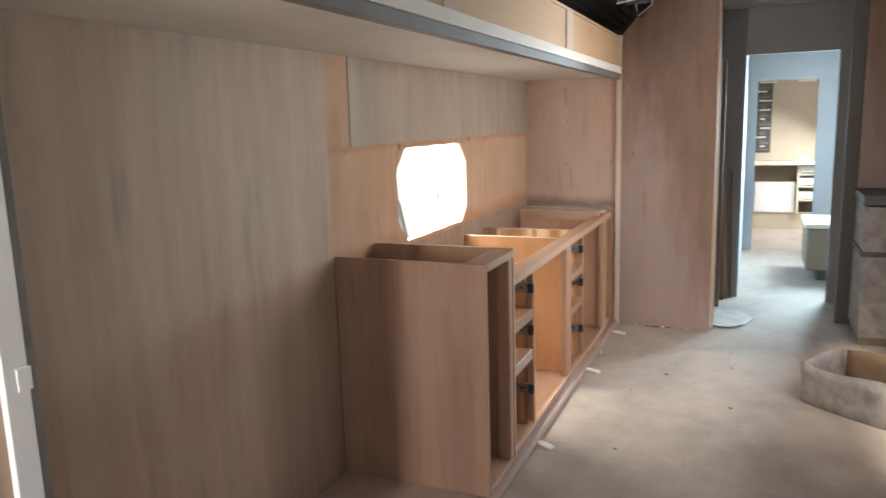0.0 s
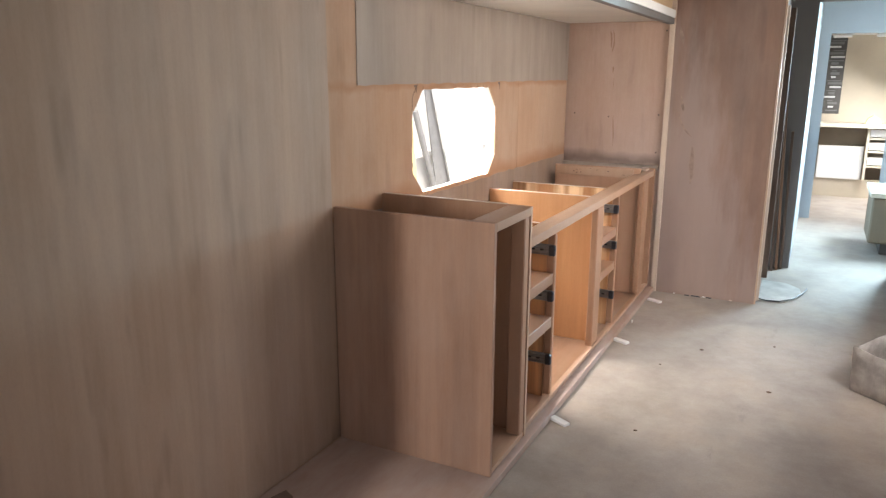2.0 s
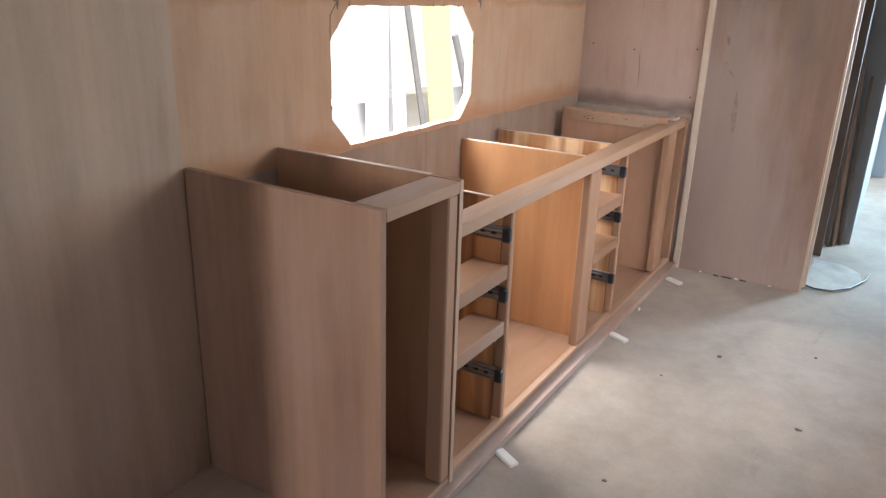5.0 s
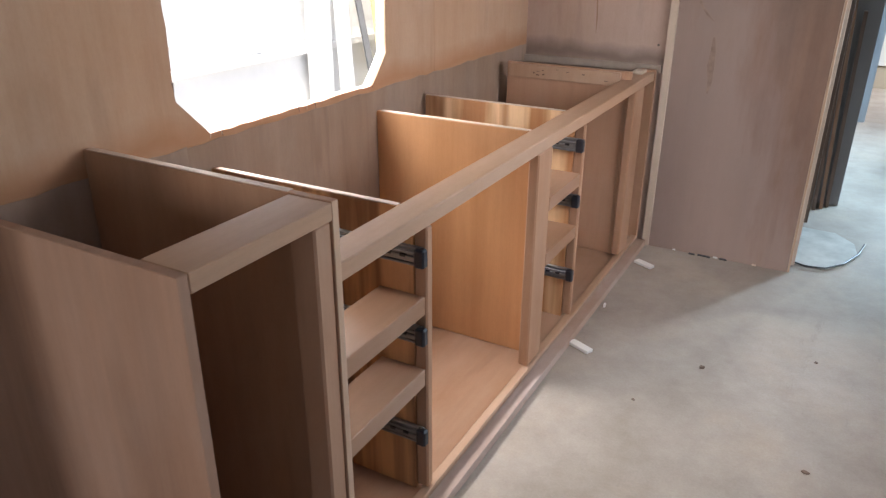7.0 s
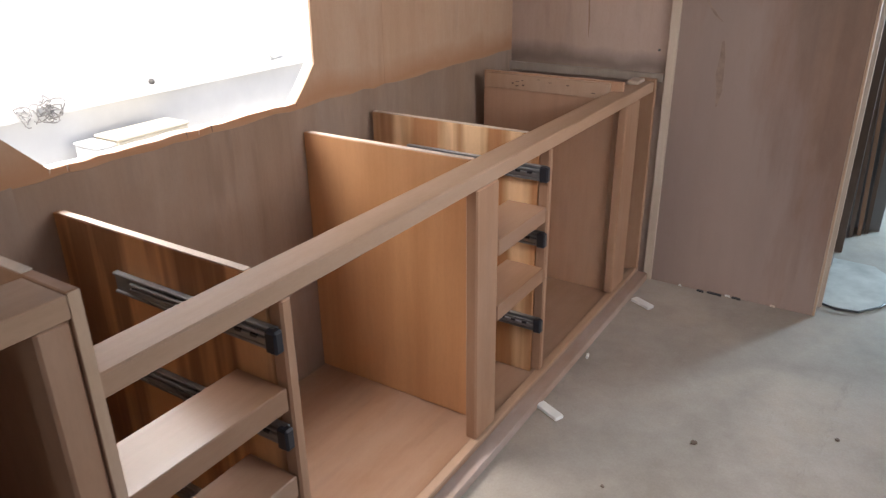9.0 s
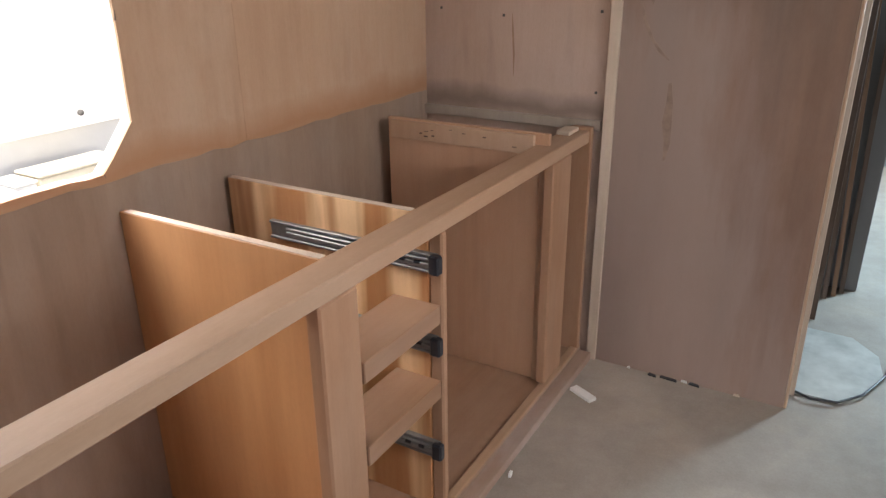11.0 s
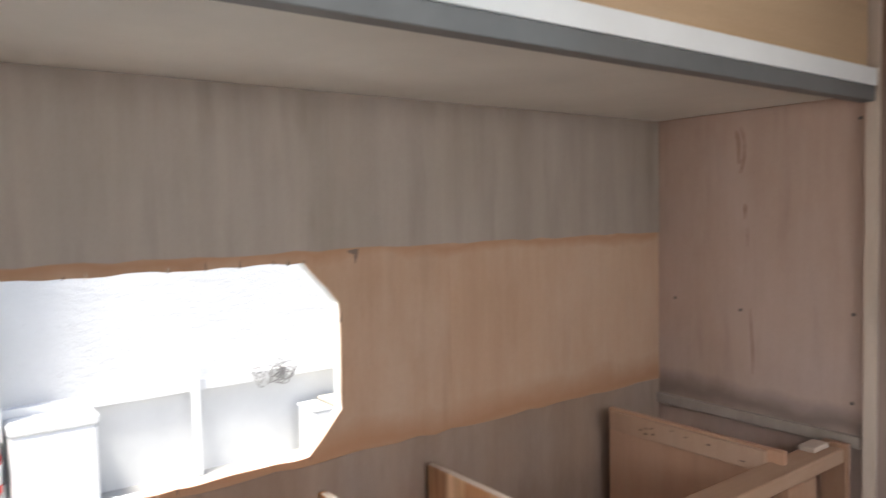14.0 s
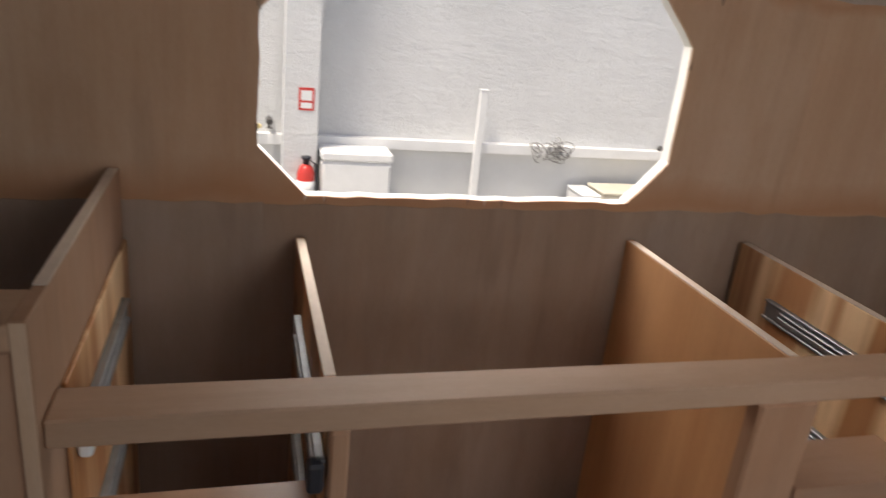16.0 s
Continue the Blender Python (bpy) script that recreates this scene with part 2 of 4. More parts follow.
CEDAR_DUSTY = wood("dusty_cedar_board", (0.395, 0.240, 0.157), (0.225, 0.127, 0.080), "z", 0.65, 0.6, 0.3, (0.43, 0.345, 0.285), 0.6, edge=0.11)
CEDAR_PALE = wood("pale_cedar_strip", (0.50, 0.34, 0.225), (0.40, 0.25, 0.155), "z", 0.5, 0.5, 0.3, (0.54, 0.42, 0.32), 0.55)
BARE_PLY_PALE = wood("pale_plywood_sheet", (0.565, 0.385, 0.253), (0.465, 0.295, 0.183), "z", 0.55, 0.6, 0.5, (0.60, 0.47, 0.35), 0.75, glue=((0.838, 0.017, 0.8), (1.277, 0.006, 0.6)))
CEDAR_DEEP = wood("deep_cedar_board", (0.36, 0.215, 0.132), (0.26, 0.145, 0.084), "y", 0.6, 0.5, 0.3, (0.46, 0.36, 0.29), 0.32, sat=1.05)
CEDAR_LONG = wood("cedar_rail", (0.455, 0.298, 0.192), (0.36, 0.224, 0.138), "y", 0.55, 0.4, 0.3, (0.52, 0.41, 0.32), 0.55, sat=1.04)
ORANGE = wood("orange_pine", (0.60, 0.335, 0.168), (0.45, 0.222, 0.098), "z", 0.65, 0.55, 0.12, (0.60, 0.43, 0.28), 0.42, sat=1.06, edge=0.12)
END_PLY = wood("end_plywood", (0.54, 0.325, 0.20), (0.45, 0.255, 0.15), "z", 0.5, 0.5, 0.3, (0.56, 0.42, 0.31), 0.5)
STREAKED = wood("streaked_pine", (0.86, 0.60, 0.34), (0.40, 0.16, 0.05), "z", 0.92, 0.15, 0.05, (0.6, 0.45, 0.3), 0.5, 1.0, sat=1.0, edge=0.07)
STREAKED_DEEP = wood("deep_streaked_pine", (0.66, 0.37, 0.17), (0.17, 0.065, 0.025), "z", 0.9, 0.3, 0.05, (0.6, 0.45, 0.3), 0.45, 1.3, edge=0.06)
BOARD = wood("base_board", (0.40, 0.285, 0.215), (0.33, 0.22, 0.165), "y", 0.5, 0.5, 0.7, (0.46, 0.40, 0.36), 0.7)
FASCIA = wood("fascia_plywood", (0.62, 0.45, 0.27), (0.54, 0.37, 0.21), "y", 0.5, 0.4, 0.15, (0.66, 0.54, 0.4), 0.6)
BATTEN = wood("pale_batten", (0.66, 0.56, 0.44), (0.55, 0.44, 0.33), "z", 0.5, 0.3, 0.2)
EDGE = wood("raw_edge", (0.60, 0.44, 0.30), (0.48, 0.32, 0.20), "z", 0.6, 0.3, 0.2)
SHELF_WHITE = plain("shelf_underside_paint", (0.80, 0.785, 0.73), 0.55, vary=0.07, scale=4)
ALU = plain("white_aluminium", (0.90, 0.90, 0.89), 0.35, 0.0, 0.05)
ALU_GREY = plain("grey_aluminium", (0.21, 0.21, 0.21), 0.5, 0.3, 0.15)
STEEL = plain("galvanised_steel", (0.30, 0.31, 0.32), 0.45, 0.85, 0.2, 30)
BLACK = plain("black_plastic", (0.02, 0.022, 0.03), 0.4)
FOAM = plain("insulation_foam_edge", (0.88, 0.865, 0.82), 0.9, vary=0.1, bump_mm=2)
GREY_WALL = plain("grey_primer_panel", (0.27, 0.27, 0.275), 0.7, vary=0.1, scale=3)
BLUE_WHITE = plain("pale_blue_white_panel", (0.46, 0.52, 0.57), 0.6, vary=0.06, scale=3)
CEILING = plain("ceiling_panel", (0.50, 0.47, 0.44), 0.7, vary=0.12, scale=3)
DARK_FOAM = plain("black_insulation", (0.03, 0.03, 0.032), 0.9, vary=0.4, scale=15, bump_mm=15, bump_scale=20)
GREY_TAPE = plain("grey_dusty_tape", (0.22, 0.205, 0.19), 0.8, vary=0.35, scale=14, bump_mm=2)
WHITE = plain("white_paint", (0.80, 0.80, 0.79), 0.5, vary=0.05)
BEIGE = plain("beige_panel", (0.55, 0.48, 0.38), 0.6, vary=0.06)
BROWN_BOX = plain("brown_panel", (0.23, 0.18, 0.125), 0.6, vary=0.12)
CARTON = plain("dusty_pale_carton", (0.34, 0.31, 0.29), 0.9, vary=0.35, scale=14, bump_mm=5, bump_scale=30)
CARTON_IN = plain("brown_carton_inside", (0.24, 0.155, 0.095), 0.85, vary=0.15)
DARK_WOOD = wood("dark_wood", (0.16, 0.10, 0.065), (0.10, 0.06, 0.04), "z", 0.6, 0.4, 0.15)
DARK_GREY = plain("dark_grey_trim", (0.10, 0.095, 0.09), 0.6, vary=0.2)
RED = plain("red_paint", (0.62, 0.05, 0.04), 0.35)
YELLOW = plain("yellow_paint", (0.70, 0.58, 0.28), 0.6)
CREAM = plain("cream_paint", (0.68, 0.62, 0.50), 0.6)
CONCRETE = plain("concrete_ground", (0.42, 0.41, 0.39), 0.9, vary=0.2, scale=2, bump_mm=4)
PLASTER = plaster("rough_white_render", (0.77, 0.775, 0.77))
SMOOTH = plain("smooth_painted_wall", (0.70, 0.705, 0.70), 0.8, vary=0.08, scale=1.5)
RUST = plain("grey_wire", (0.30, 0.29, 0.28), 0.6)
DUST = plain("brown_dust", (0.30, 0.215, 0.175), 0.8, vary=0.3, scale=25)
STAIN = plain("brown_glue_stain", (0.36, 0.225, 0.16), 0.5, vary=0.2, scale=40)
FLOOR = dusty_floor("dusty_floor_board")
SHEET = plain("dusty_plastic_sheet", (0.50, 0.50, 0.48), 0.5, vary=0.3, scale=9)

# ---- building helpers ----


def box(bm, x0, x1, y0, y1, z0, z1, bevel=0.0015):
    """A board between two corners, with slightly rounded edges."""
    made = bmesh.ops.create_cube(bm, size=1.0)["verts"]
    bmesh.ops.scale(bm, vec=(x1 - x0, y1 - y0, z1 - z0), verts=made)
    bmesh.ops.translate(bm, vec=((x0 + x1) / 2, (y0 + y1) / 2, (z0 + z1) / 2), verts=made)
    if bevel:
        edges = list({e for v in made for e in v.link_edges})
        bmesh.ops.bevel(bm, geom=edges, offset=min(bevel, 0.3 * min(x1 - x0, y1 - y0, z1 - z0)), segments=1, affect="EDGES")
    return bm


def solid(*boxes, bevel=0.0015):
    bm = bmesh.new()
    for b in boxes:
        box(bm, *b, bevel=bevel)
    return bm


def prism(points, axis, a, b):
    """A flat outline drawn out along an axis from a to b."""
    bm = bmesh.new()
    put = {"x": lambda p, q, d: (d, p, q), "y": lambda p, q, d: (p, d, q), "z": lambda p, q, d: (p, q, d)}[axis]
    lo = [bm.verts.new(put(p, q, a)) for p, q in points]
    hi = [bm.verts.new(put(p, q, b)) for p, q in points]
    bm.faces.new(lo)
    bm.faces.new(hi)
    for i in range(len(points)):
        j = (i + 1) % len(points)
        bm.faces.new((lo[i], lo[j], hi[j], hi[i]))
    bmesh.ops.recalc_face_normals(bm, faces=bm.faces)
    return bm


def tube(points, radius, sides=8):
    """A round bar or cable along a line of points."""
    bm = bmesh.new()
    rings = []
    for i, p in enumerate(points):
        p = Vector(p)
        d = (Vector(points[min(i + 1, len(points) - 1)]) - Vector(points[max(i - 1, 0)])).normalized()
        u = d.orthogonal().normalized()
        w = d.cross(u)
        rings.append([bm.verts.new(p + radius * (math.cos(a) * u + math.sin(a) * w)) for a in (2 * math.pi * k / sides for k in range(sides))])
    for r, s in zip(rings, rings[1:]):
        for k in range(sides):
            best = k
            bm.faces.new((r[best], r[(k + 1) % sides], s[(k + 1) % sides], s[k]))
    bm.faces.new(rings[0])
    bm.faces.new(rings[-1])
    bmesh.ops.recalc_face_normals(bm, faces=bm.faces)
    return bm


def prism_between(corners, thick):
    """A thin board on four corners in space."""
    bm = bmesh.new()
    a, b, c, d = (Vector(p) for p in corners)
    n = (b - a).cross(d - a).normalized() * thick
    lo = [bm.verts.new(p) for p in (a, b, c, d)]
    hi = [bm.verts.new(p + n) for p in (a, b, c, d)]
    bm.faces.new(lo)
    bm.faces.new(hi)
    for i in range(4):
        j = (i + 1) % 4
        bm.faces.new((lo[i], lo[j], hi[j], hi[i]))
    bmesh.ops.recalc_face_normals(bm, faces=bm.faces)
    return bm


def obj(name, bm, mat):
    mesh = bpy.data.meshes.new(name)
    c = Vector((0, 0, 0))
    if len(bm.verts):
        lo = [min(v.co[i] for v in bm.verts) for i in range(3)]
        hi = [max(v.co[i] for v in bm.verts) for i in range(3)]
        c = Vector([(p + q) / 2 for p, q in zip(lo, hi)])
        bmesh.ops.translate(bm, vec=-c, verts=bm.verts)
    bm.to_mesh(mesh)
    bm.free()
    mesh.materials.append(mat)
    ob = new(name, mesh)
    ob.location = c
    return ob


def world_place(ob):
    return ob.location + (world_place(ob.parent) if ob.parent else Vector((0, 0, 0)))


def part(name, bm, mat, parent, label=""):
    """One mesh under a thing or under a part."""
    ob = obj(name, bm, mat)
    ob.location = ob.location - world_place(parent)
    ob.parent = parent
    if label:
        tagged(ob, label=label)
    return ob


def thing(name, place, label, category, group="", kind=""):
    ob = new(name)
    ob.location = place
    ob.empty_display_size = 0.1
    return tagged(ob, label=label, category=category, group=group, kind=kind)


def structure(name, bm, mat, label, category):
    return tagged(obj(name, bm, mat), label=label, category=category, kind="structure")


# ---- the shell of the motorhome ----
Y0, Y1 = -3.4, 7.6          # front and rear of the living space
WX = 2.35                   # inner face of the far side wall
WIN = dict(y0=0.557, y1=1.392, ya=0.645, yb=1.310, z0=0.841, z1=1.259, za=0.931, zb=1.166)


def window_outline(grow=0.0, wobble=0.0, seed=3):
    """The hand-cut window hole: a rectangle with cut-off corners and slightly wavy edges."""
    rng = random.Random(seed)
    w = WIN
    pts = [(w["ya"], w["z0"]), (w["yb"], w["z0"]), (w["y1"], w["za"]), (w["y1"], w["zb"]),
           (w["yb"], w["z1"]), (w["ya"], w["z1"]), (w["y0"], w["zb"]), (w["y0"], w["za"])]
    cy, cz = 0.975, 1.050
    pts = [(p + grow * (1 if p > cy else -1), q + grow * (1 if q > cz else -1)) for p, q in pts]
    if not wobble:
        return pts
    out = []
    for i, p in enumerate(pts):
        q = pts[(i + 1) % len(pts)]
        n = max(2, int(math.dist(p, q) / 0.035))
        for k in range(n):
            f = k / n
            j = 0 if k == 0 else wobble
            out.append((p[0] + (q[0] - p[0]) * f + rng.uniform(-j, j), p[1] + (q[1] - p[1]) * f + rng.uniform(-j, j)))
    return out


def ring(inner, outer, x0, x1):
    """A wall piece between two outlines with the same number of points, from x0 to x1."""
    bm = bmesh.new()
    n = len(inner)
    rows = [[bm.verts.new((x, p, q)) for p, q in line] for x, line in ((x0, inner), (x0, outer), (x1, outer), (x1, inner))]
    for i in range(n):
        j = (i + 1) % n
        for a in range(4):
            b = (a + 1) % 4
            bm.faces.new((rows[a][i], rows[a][j], rows[b][j], rows[b][i]))
    bmesh.ops.recalc_face_normals(bm, faces=bm.faces)
    return bm


def wall_with_window():
    """The side wall: four rectangles round the hole and the piece with the hole itself."""
    inner = window_outline(0, 0.0022)
    a, b, c, d = 0.48, 1.46, 0.78, 1.30
    outer = []
    for p, q in inner:
        dy, dz = p - 0.974, q - 1.04
        s = min((b - 0.974) / dy if dy > 0 else (a - 0.974) / dy if dy < 0 else 9, (d - 1.04) / dz if dz > 0 else (c - 1.04) / dz if dz < 0 else 9)
        outer.append((0.974 + dy * s, 1.04 + dz * s))
    corners = [(a, c), (b, c), (b, d), (a, d)]
    for k in corners:
        best = min(range(len(outer)), key=lambda i: math.dist(outer[i], k))
        outer[best] = k
    bm = ring(inner, outer, -0.006, 0.0)
    for y0, y1, z0, z1 in ((Y0, a, 0, 2.2), (b, Y1, 0, 2.2), (a, b, 0, c), (a, b, d, 2.2)):
        box(bm, -0.006, 0.0, y0, y1, z0, z1, bevel=0)
    return bm, inner, outer


bm, hole, hole_out = wall_with_window()
wall_west = structure("wall_west", bm, BARE_PLY, "bare orange plywood side wall of the motorhome", "wall")
foam = ring(hole, [(0.974 + (p - 0.974) * 1.05, 1.05 + (q - 1.05) * 1.06) for p, q in hole], -0.034, -0.007)
window_1 = structure("window_1", foam, FOAM, "hand-cut window opening with white foam edges and cut-off corners", "window")
outer_skin = solid((-0.036, -0.008, Y0, 0.52, 0, 2.2), (-0.036, -0.008, 1.43, Y1, 0, 2.2), (-0.036, -0.008, 0.52, 1.43, 0, 0.80), (-0.036, -0.008, 0.52, 1.43, 1.29, 2.2), bevel=0)
structure("wall_outer", outer_skin, WHITE, "white outer skin of the motorhome wall", "wall")


def wavy_panel(y0, y1, z0, z1, thick, low=0.0, high=0.0, seed=1):
    """A thin laminate sheet whose upper and lower edges are cut or torn unevenly."""
    rng = random.Random(seed)
    n = max(2, int((y1 - y0) / 0.05))
    top = [(y0 + (y1 - y0) * k / n, z1 + rng.uniform(-high, high)) for k in range(n + 1)]
    bot = [(y0 + (y1 - y0) * k / n, z0 + rng.uniform(-low, low)) for k in range(n + 1)]
    return prism(top + bot[::-1], "x", 0.0, thick)


part("wall_panel", wavy_panel(-1.48, -0.002, 0.03, 1.6215, 0.004), LAMINATE, wall_west, "grey-beige wood laminate wall sheet")
part("wall_panel", wavy_panel(0.17, 2.513, 1.283, 1.6215, 0.004, 0.003, 0, 5), LAMINATE_GREY, wall_west, "grey wood laminate sheet above the window")
part("wall_panel", wavy_panel(0.0, 0.568, 0.03, 0.826, 0.002, 0, 0.004, 6), LAMINATE_LOW, wall_west, "grey laminate sheet with a torn upper edge")
part("wall_panel", wavy_panel(0.568, 2.513, 0.03, 0.826, 0.002, 0, 0.004, 7), LAMINATE_LOW, wall_west, "grey laminate sheet with a torn upper edge")
part("wall_panel", wavy_panel(1.695, 2.513, 0.815, 1.29, 0.0007, 0.0, 0.0, 8), BARE_PLY_PALE, wall_west, "paler bare plywood sheet")
for y, z in ((0.570, 1.277), (1.415, 1.280)):
    part("knot", prism([(y, z), (y + 0.028, z + 0.003), (y + 0.026, z - 0.008), (y + 0.02, z - 0.03), (y + 0.016, z - 0.009), (y + 0.004, z - 0.006)], "x", 0.0, 0.0015), DARK_WOOD, wall_west, "dark chipped spot at the window corner")

part("saw_cut", tube([(0.0008, 0.598, 1.282), (0.0008, 0.557, 1.232), (0.0008, 0.5545, 1.17)], 0.0011, 5), DARK_WOOD, wall_west, "thin dark saw cut beside the window")
rng = random.Random(21)
for k in range(26):
    p, q = hole[rng.randrange(len(hole))]
    s, w = rng.uniform(0.006, 0.02), rng.uniform(0.0012, 0.003)
    lean = rng.uniform(-0.004, 0.004)
    low = q < 1.05
    q = q + (0.002 if low else -0.002)
    tip = q - s if low else q + s
    part("splinter", prism([(p - w, q), (p + w, q), (p + lean, tip)], "x", 0.0002, 0.0012), DARK_WOOD if k % 3 else BATTEN, wall_west)
structure("floor", solid((-0.05, WX + 0.05, Y0, Y1, -0.06, 0.0), bevel=0), FLOOR, "dusty grey-beige floor board with sawdust", "floor")
structure("ceiling", solid((0.92, WX, Y0, 0.55, 2.10, 2.14), (0.92, WX, 1.35, Y1, 2.10, 2.14), (0.92, 1.22, 0.55, 1.35, 2.10, 2.14), (2.02, WX, 0.55, 1.35, 2.10, 2.14), bevel=0), CEILING, "dull whitish ceiling panels", "ceiling")
roof = bmesh.new()
for k in range(12):
    f0, f1 = k / 12, (k + 1) / 12
    box(roof, 0.93 * f0, 0.93 * f1, Y0, Y1, 1.98 + 0.14 * math.sin(f0 * 1.57), 2.2, bevel=0)
structure("roof", roof, DARK_FOAM, "black insulation foam under the roof", "roof")
for k in range(9):
    structure("roof_rib", solid((0.655, 0.915, 1.28 + 0.145 * k, 1.315 + 0.145 * k, 2.045, 2.068), bevel=0.004), ALU_GREY if k % 2 else STEEL, "grey metal rib under the black roof insulation", "rib")
# Added cover, out of view: keeps sun off the hole made for the lamp.
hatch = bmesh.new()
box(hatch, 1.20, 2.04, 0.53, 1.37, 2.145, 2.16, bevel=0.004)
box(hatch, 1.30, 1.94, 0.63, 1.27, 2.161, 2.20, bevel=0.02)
structure("roof_hatch", hatch, WHITE, "unseen white cover added over the lamp hole in the ceiling", "hatch")
# far side wall, grey to cut bounce; unseen openings added for the lamps
structure("wall_east", solid(
    (WX, WX + 0.05, Y0, 0.1, 0, 2.14), (WX, WX + 0.05, 0.1, 0.9, 0, 0.85), (WX, WX + 0.05, 0.1, 0.9, 1.78, 2.14), (WX, WX + 0.05, 0.9, 1.0, 0, 2.14), (WX, WX + 0.05, 1.0, 1.9, 0, 1.15), (WX, WX + 0.05, 1.0, 1.9, 1.75, 2.14), (WX, WX + 0.05, 1.9, 4.05, 0, 2.14),
    (WX, WX + 0.05, 4.05, 5.35, 0, 0.8), (WX, WX + 0.05, 4.05, 5.35, 1.6, 2.14), (WX, WX + 0.05, 5.35, 6.2, 0, 2.14),
    (WX, WX + 0.05, 6.2, 7.0, 0, 0.8), (WX, WX + 0.05, 6.2, 7.0, 1.6, 2.14), (WX, WX + 0.05, 7.0, Y1, 0, 2.14), bevel=0), GREY_WALL, "grey side wall with unseen openings added for the lamps", "wall")
# Unseen bulkhead: dark to cut bounce, its openings cut to suit two lamps.
structure("wall_south", solid((0, WX, Y0 - 0.05, Y0, 0, 0.98), (0, 0.28, Y0 - 0.05, Y0, 0.98, 1.92), (0.56, 0.88, Y0 - 0.05, Y0, 0.98, 1.92), (2.22, WX, Y0 - 0.05, Y0, 0.98, 1.92), (0, WX, Y0 - 0.05, Y0, 1.92, 2.14), bevel=0), DARK_GREY, "unseen front bulkhead, dark to cut bounced light, with lamp openings", "wall")
structure("wall_north", solid((0, WX, Y1, Y1 + 0.05, 0, 2.2), bevel=0), BEIGE, "beige rear wall", "wall")

# recess end wall, wardrobe front and the doorway beyond
structure("partition_recess", solid((0.0, 0.607, 2.515, 2.533, 0.0, 1.621), bevel=0), PINK_PLY, "pinkish plywood partition at the end of the counter", "partition")
structure("trim_recess", solid((0.608, 0.638, 2.493, 2.533, 0.0, 1.87)), BATTEN, "pale wooden corner strip", "trim")
wardrobe = thing("wardrobe", (0.94, 2.9, 0), "tall reddish plywood wardrobe with a dusty front, lower light painted in", "wardrobe")
part("front_panel", prism([(0.639, 0.0), (1.206, 0.0), (1.206, 2.09), (0.86, 2.07), (0.75, 2.00), (0.639, 1.875)], "y", 2.503, 2.521), RED_PLY, wardrobe)
part("edge_strip", solid((1.207, 1.215, 2.502, 2.543, 0.0, 2.085)), EDGE, wardrobe, "raw plywood edge")
part("side_panel", solid((1.170, 1.190, 2.545, 3.465, 0.0, 2.09)), RED_PLY, wardrobe)
part("door_jamb", solid((1.191, 1.227, 2.585, 2.61, 0.0, 1.69)), BATTEN, wardrobe, "pale wooden jamb strip")
part("door_jamb", solid((1.191, 1.235, 3.15, 3.19, 0.0, 1.72)), DARK_WOOD, wardrobe)
for k, (x, lean) in enumerate(((1.24, 0.03), (1.27, 0.05), (1.295, 0.02))):
    bm = prism([(x, 0.0), (x + 0.016, 0.0), (x + 0.016 - lean, 1.35 - 0.2 * k), (x - lean, 1.35 - 0.2 * k)], "y", 3.36 + 0.04 * k, 3.395 + 0.04 * k)
    tagged(obj("leaning_batten", bm, CEDAR if k == 1 else DARK_WOOD), label="narrow wooden batten leaning in the door gap", category="batten", group="battens by the doorway")
structure("ledger_strip", solid((0.0, 0.60, 2.497, 2.5145, 0.752, 0.782)), LAMINATE_GREY, "pale grey strip on the plywood partition", "trim")
structure("partition_rear", solid((1.180, 1.352, 3.49, 3.525, 0, 2.1), (1.352, 1.945, 3.49, 3.525, 1.775, 2.1), (1.945, WX, 3.49, 3.525, 0, 2.1), bevel=0.002), GREY_WALL, "grey partition with a doorway to the rear", "partition")
structure("partition_corridor", solid((1.334, 1.351, 3.53, 5.58, 0, 2.1), bevel=0), BLUE_WHITE, "pale blue-white corridor side panel", "partition")
for x0, x1, z0 in ((1.30, 1.440, 0), (1.440, 1.97, 1.675), (1.97, WX, 0)):
    structure("partition_bedroom", solid((x0, x1, 5.59, 5.62, z0, 2.1), bevel=0), BLUE_WHITE, "pale blue-white panel beside the second doorway", "partition")
structure("partition_side", solid((1.955, WX, 2.92, 2.96, 0, 2.1)), DARK_GREY, "dark partition edge beside the passage", "partition")

# ---- overhead shelf ----
overhead = thing("overhead_cabinet", (0.3, 0.5, 1.66), "unfinished overhead cabinet with a plywood front and bright edge strip", "cabinet")
part("bottom_board", solid((0.0, 0.598, -1.47, 2.514, 1.622, 1.638)), SHELF_WHITE, overhead, "dull white underside")
part("edge_profile", solid((0.599, 0.632, -1.47, 2.489, 1.600, 1.634)), ALU_GREY, overhead, "grey metal lower lip")
part("light_strip", solid((0.599, 0.636, -1.47, 2.489, 1.635, 1.676)), ALU, overhead, "bright white aluminium strip")
part("front_panel", solid((0.599, 0.614, -1.47, 2.489, 1.677, 1.855)), FASCIA, overhead)
part("top_edge", solid((0.596, 0.618, -1.47, 2.489, 1.856, 1.870)), EDGE, overhead)
for y in (-0.35, 1.10):
    part("batten", solid((0.6145, 0.622, y, y + 0.13, 1.678, 1.854)), BATTEN, overhead, "pale wooden batten")

# ---- tall partition board by the entrance ----
tall = thing("partition_board", (0.16, -1.53, 0), "tall beige partition board with a white edge and grey tape", "partition")
part("board", solid((0.0, 0.318, -1.60, -1.482, 0.0, 2.0)), LAMINATE, tall)
part("edge_strip", solid((0.319, 0.333, -1.534, -1.489, 0.0, 2.0)), ALU, tall, "white edge strip")
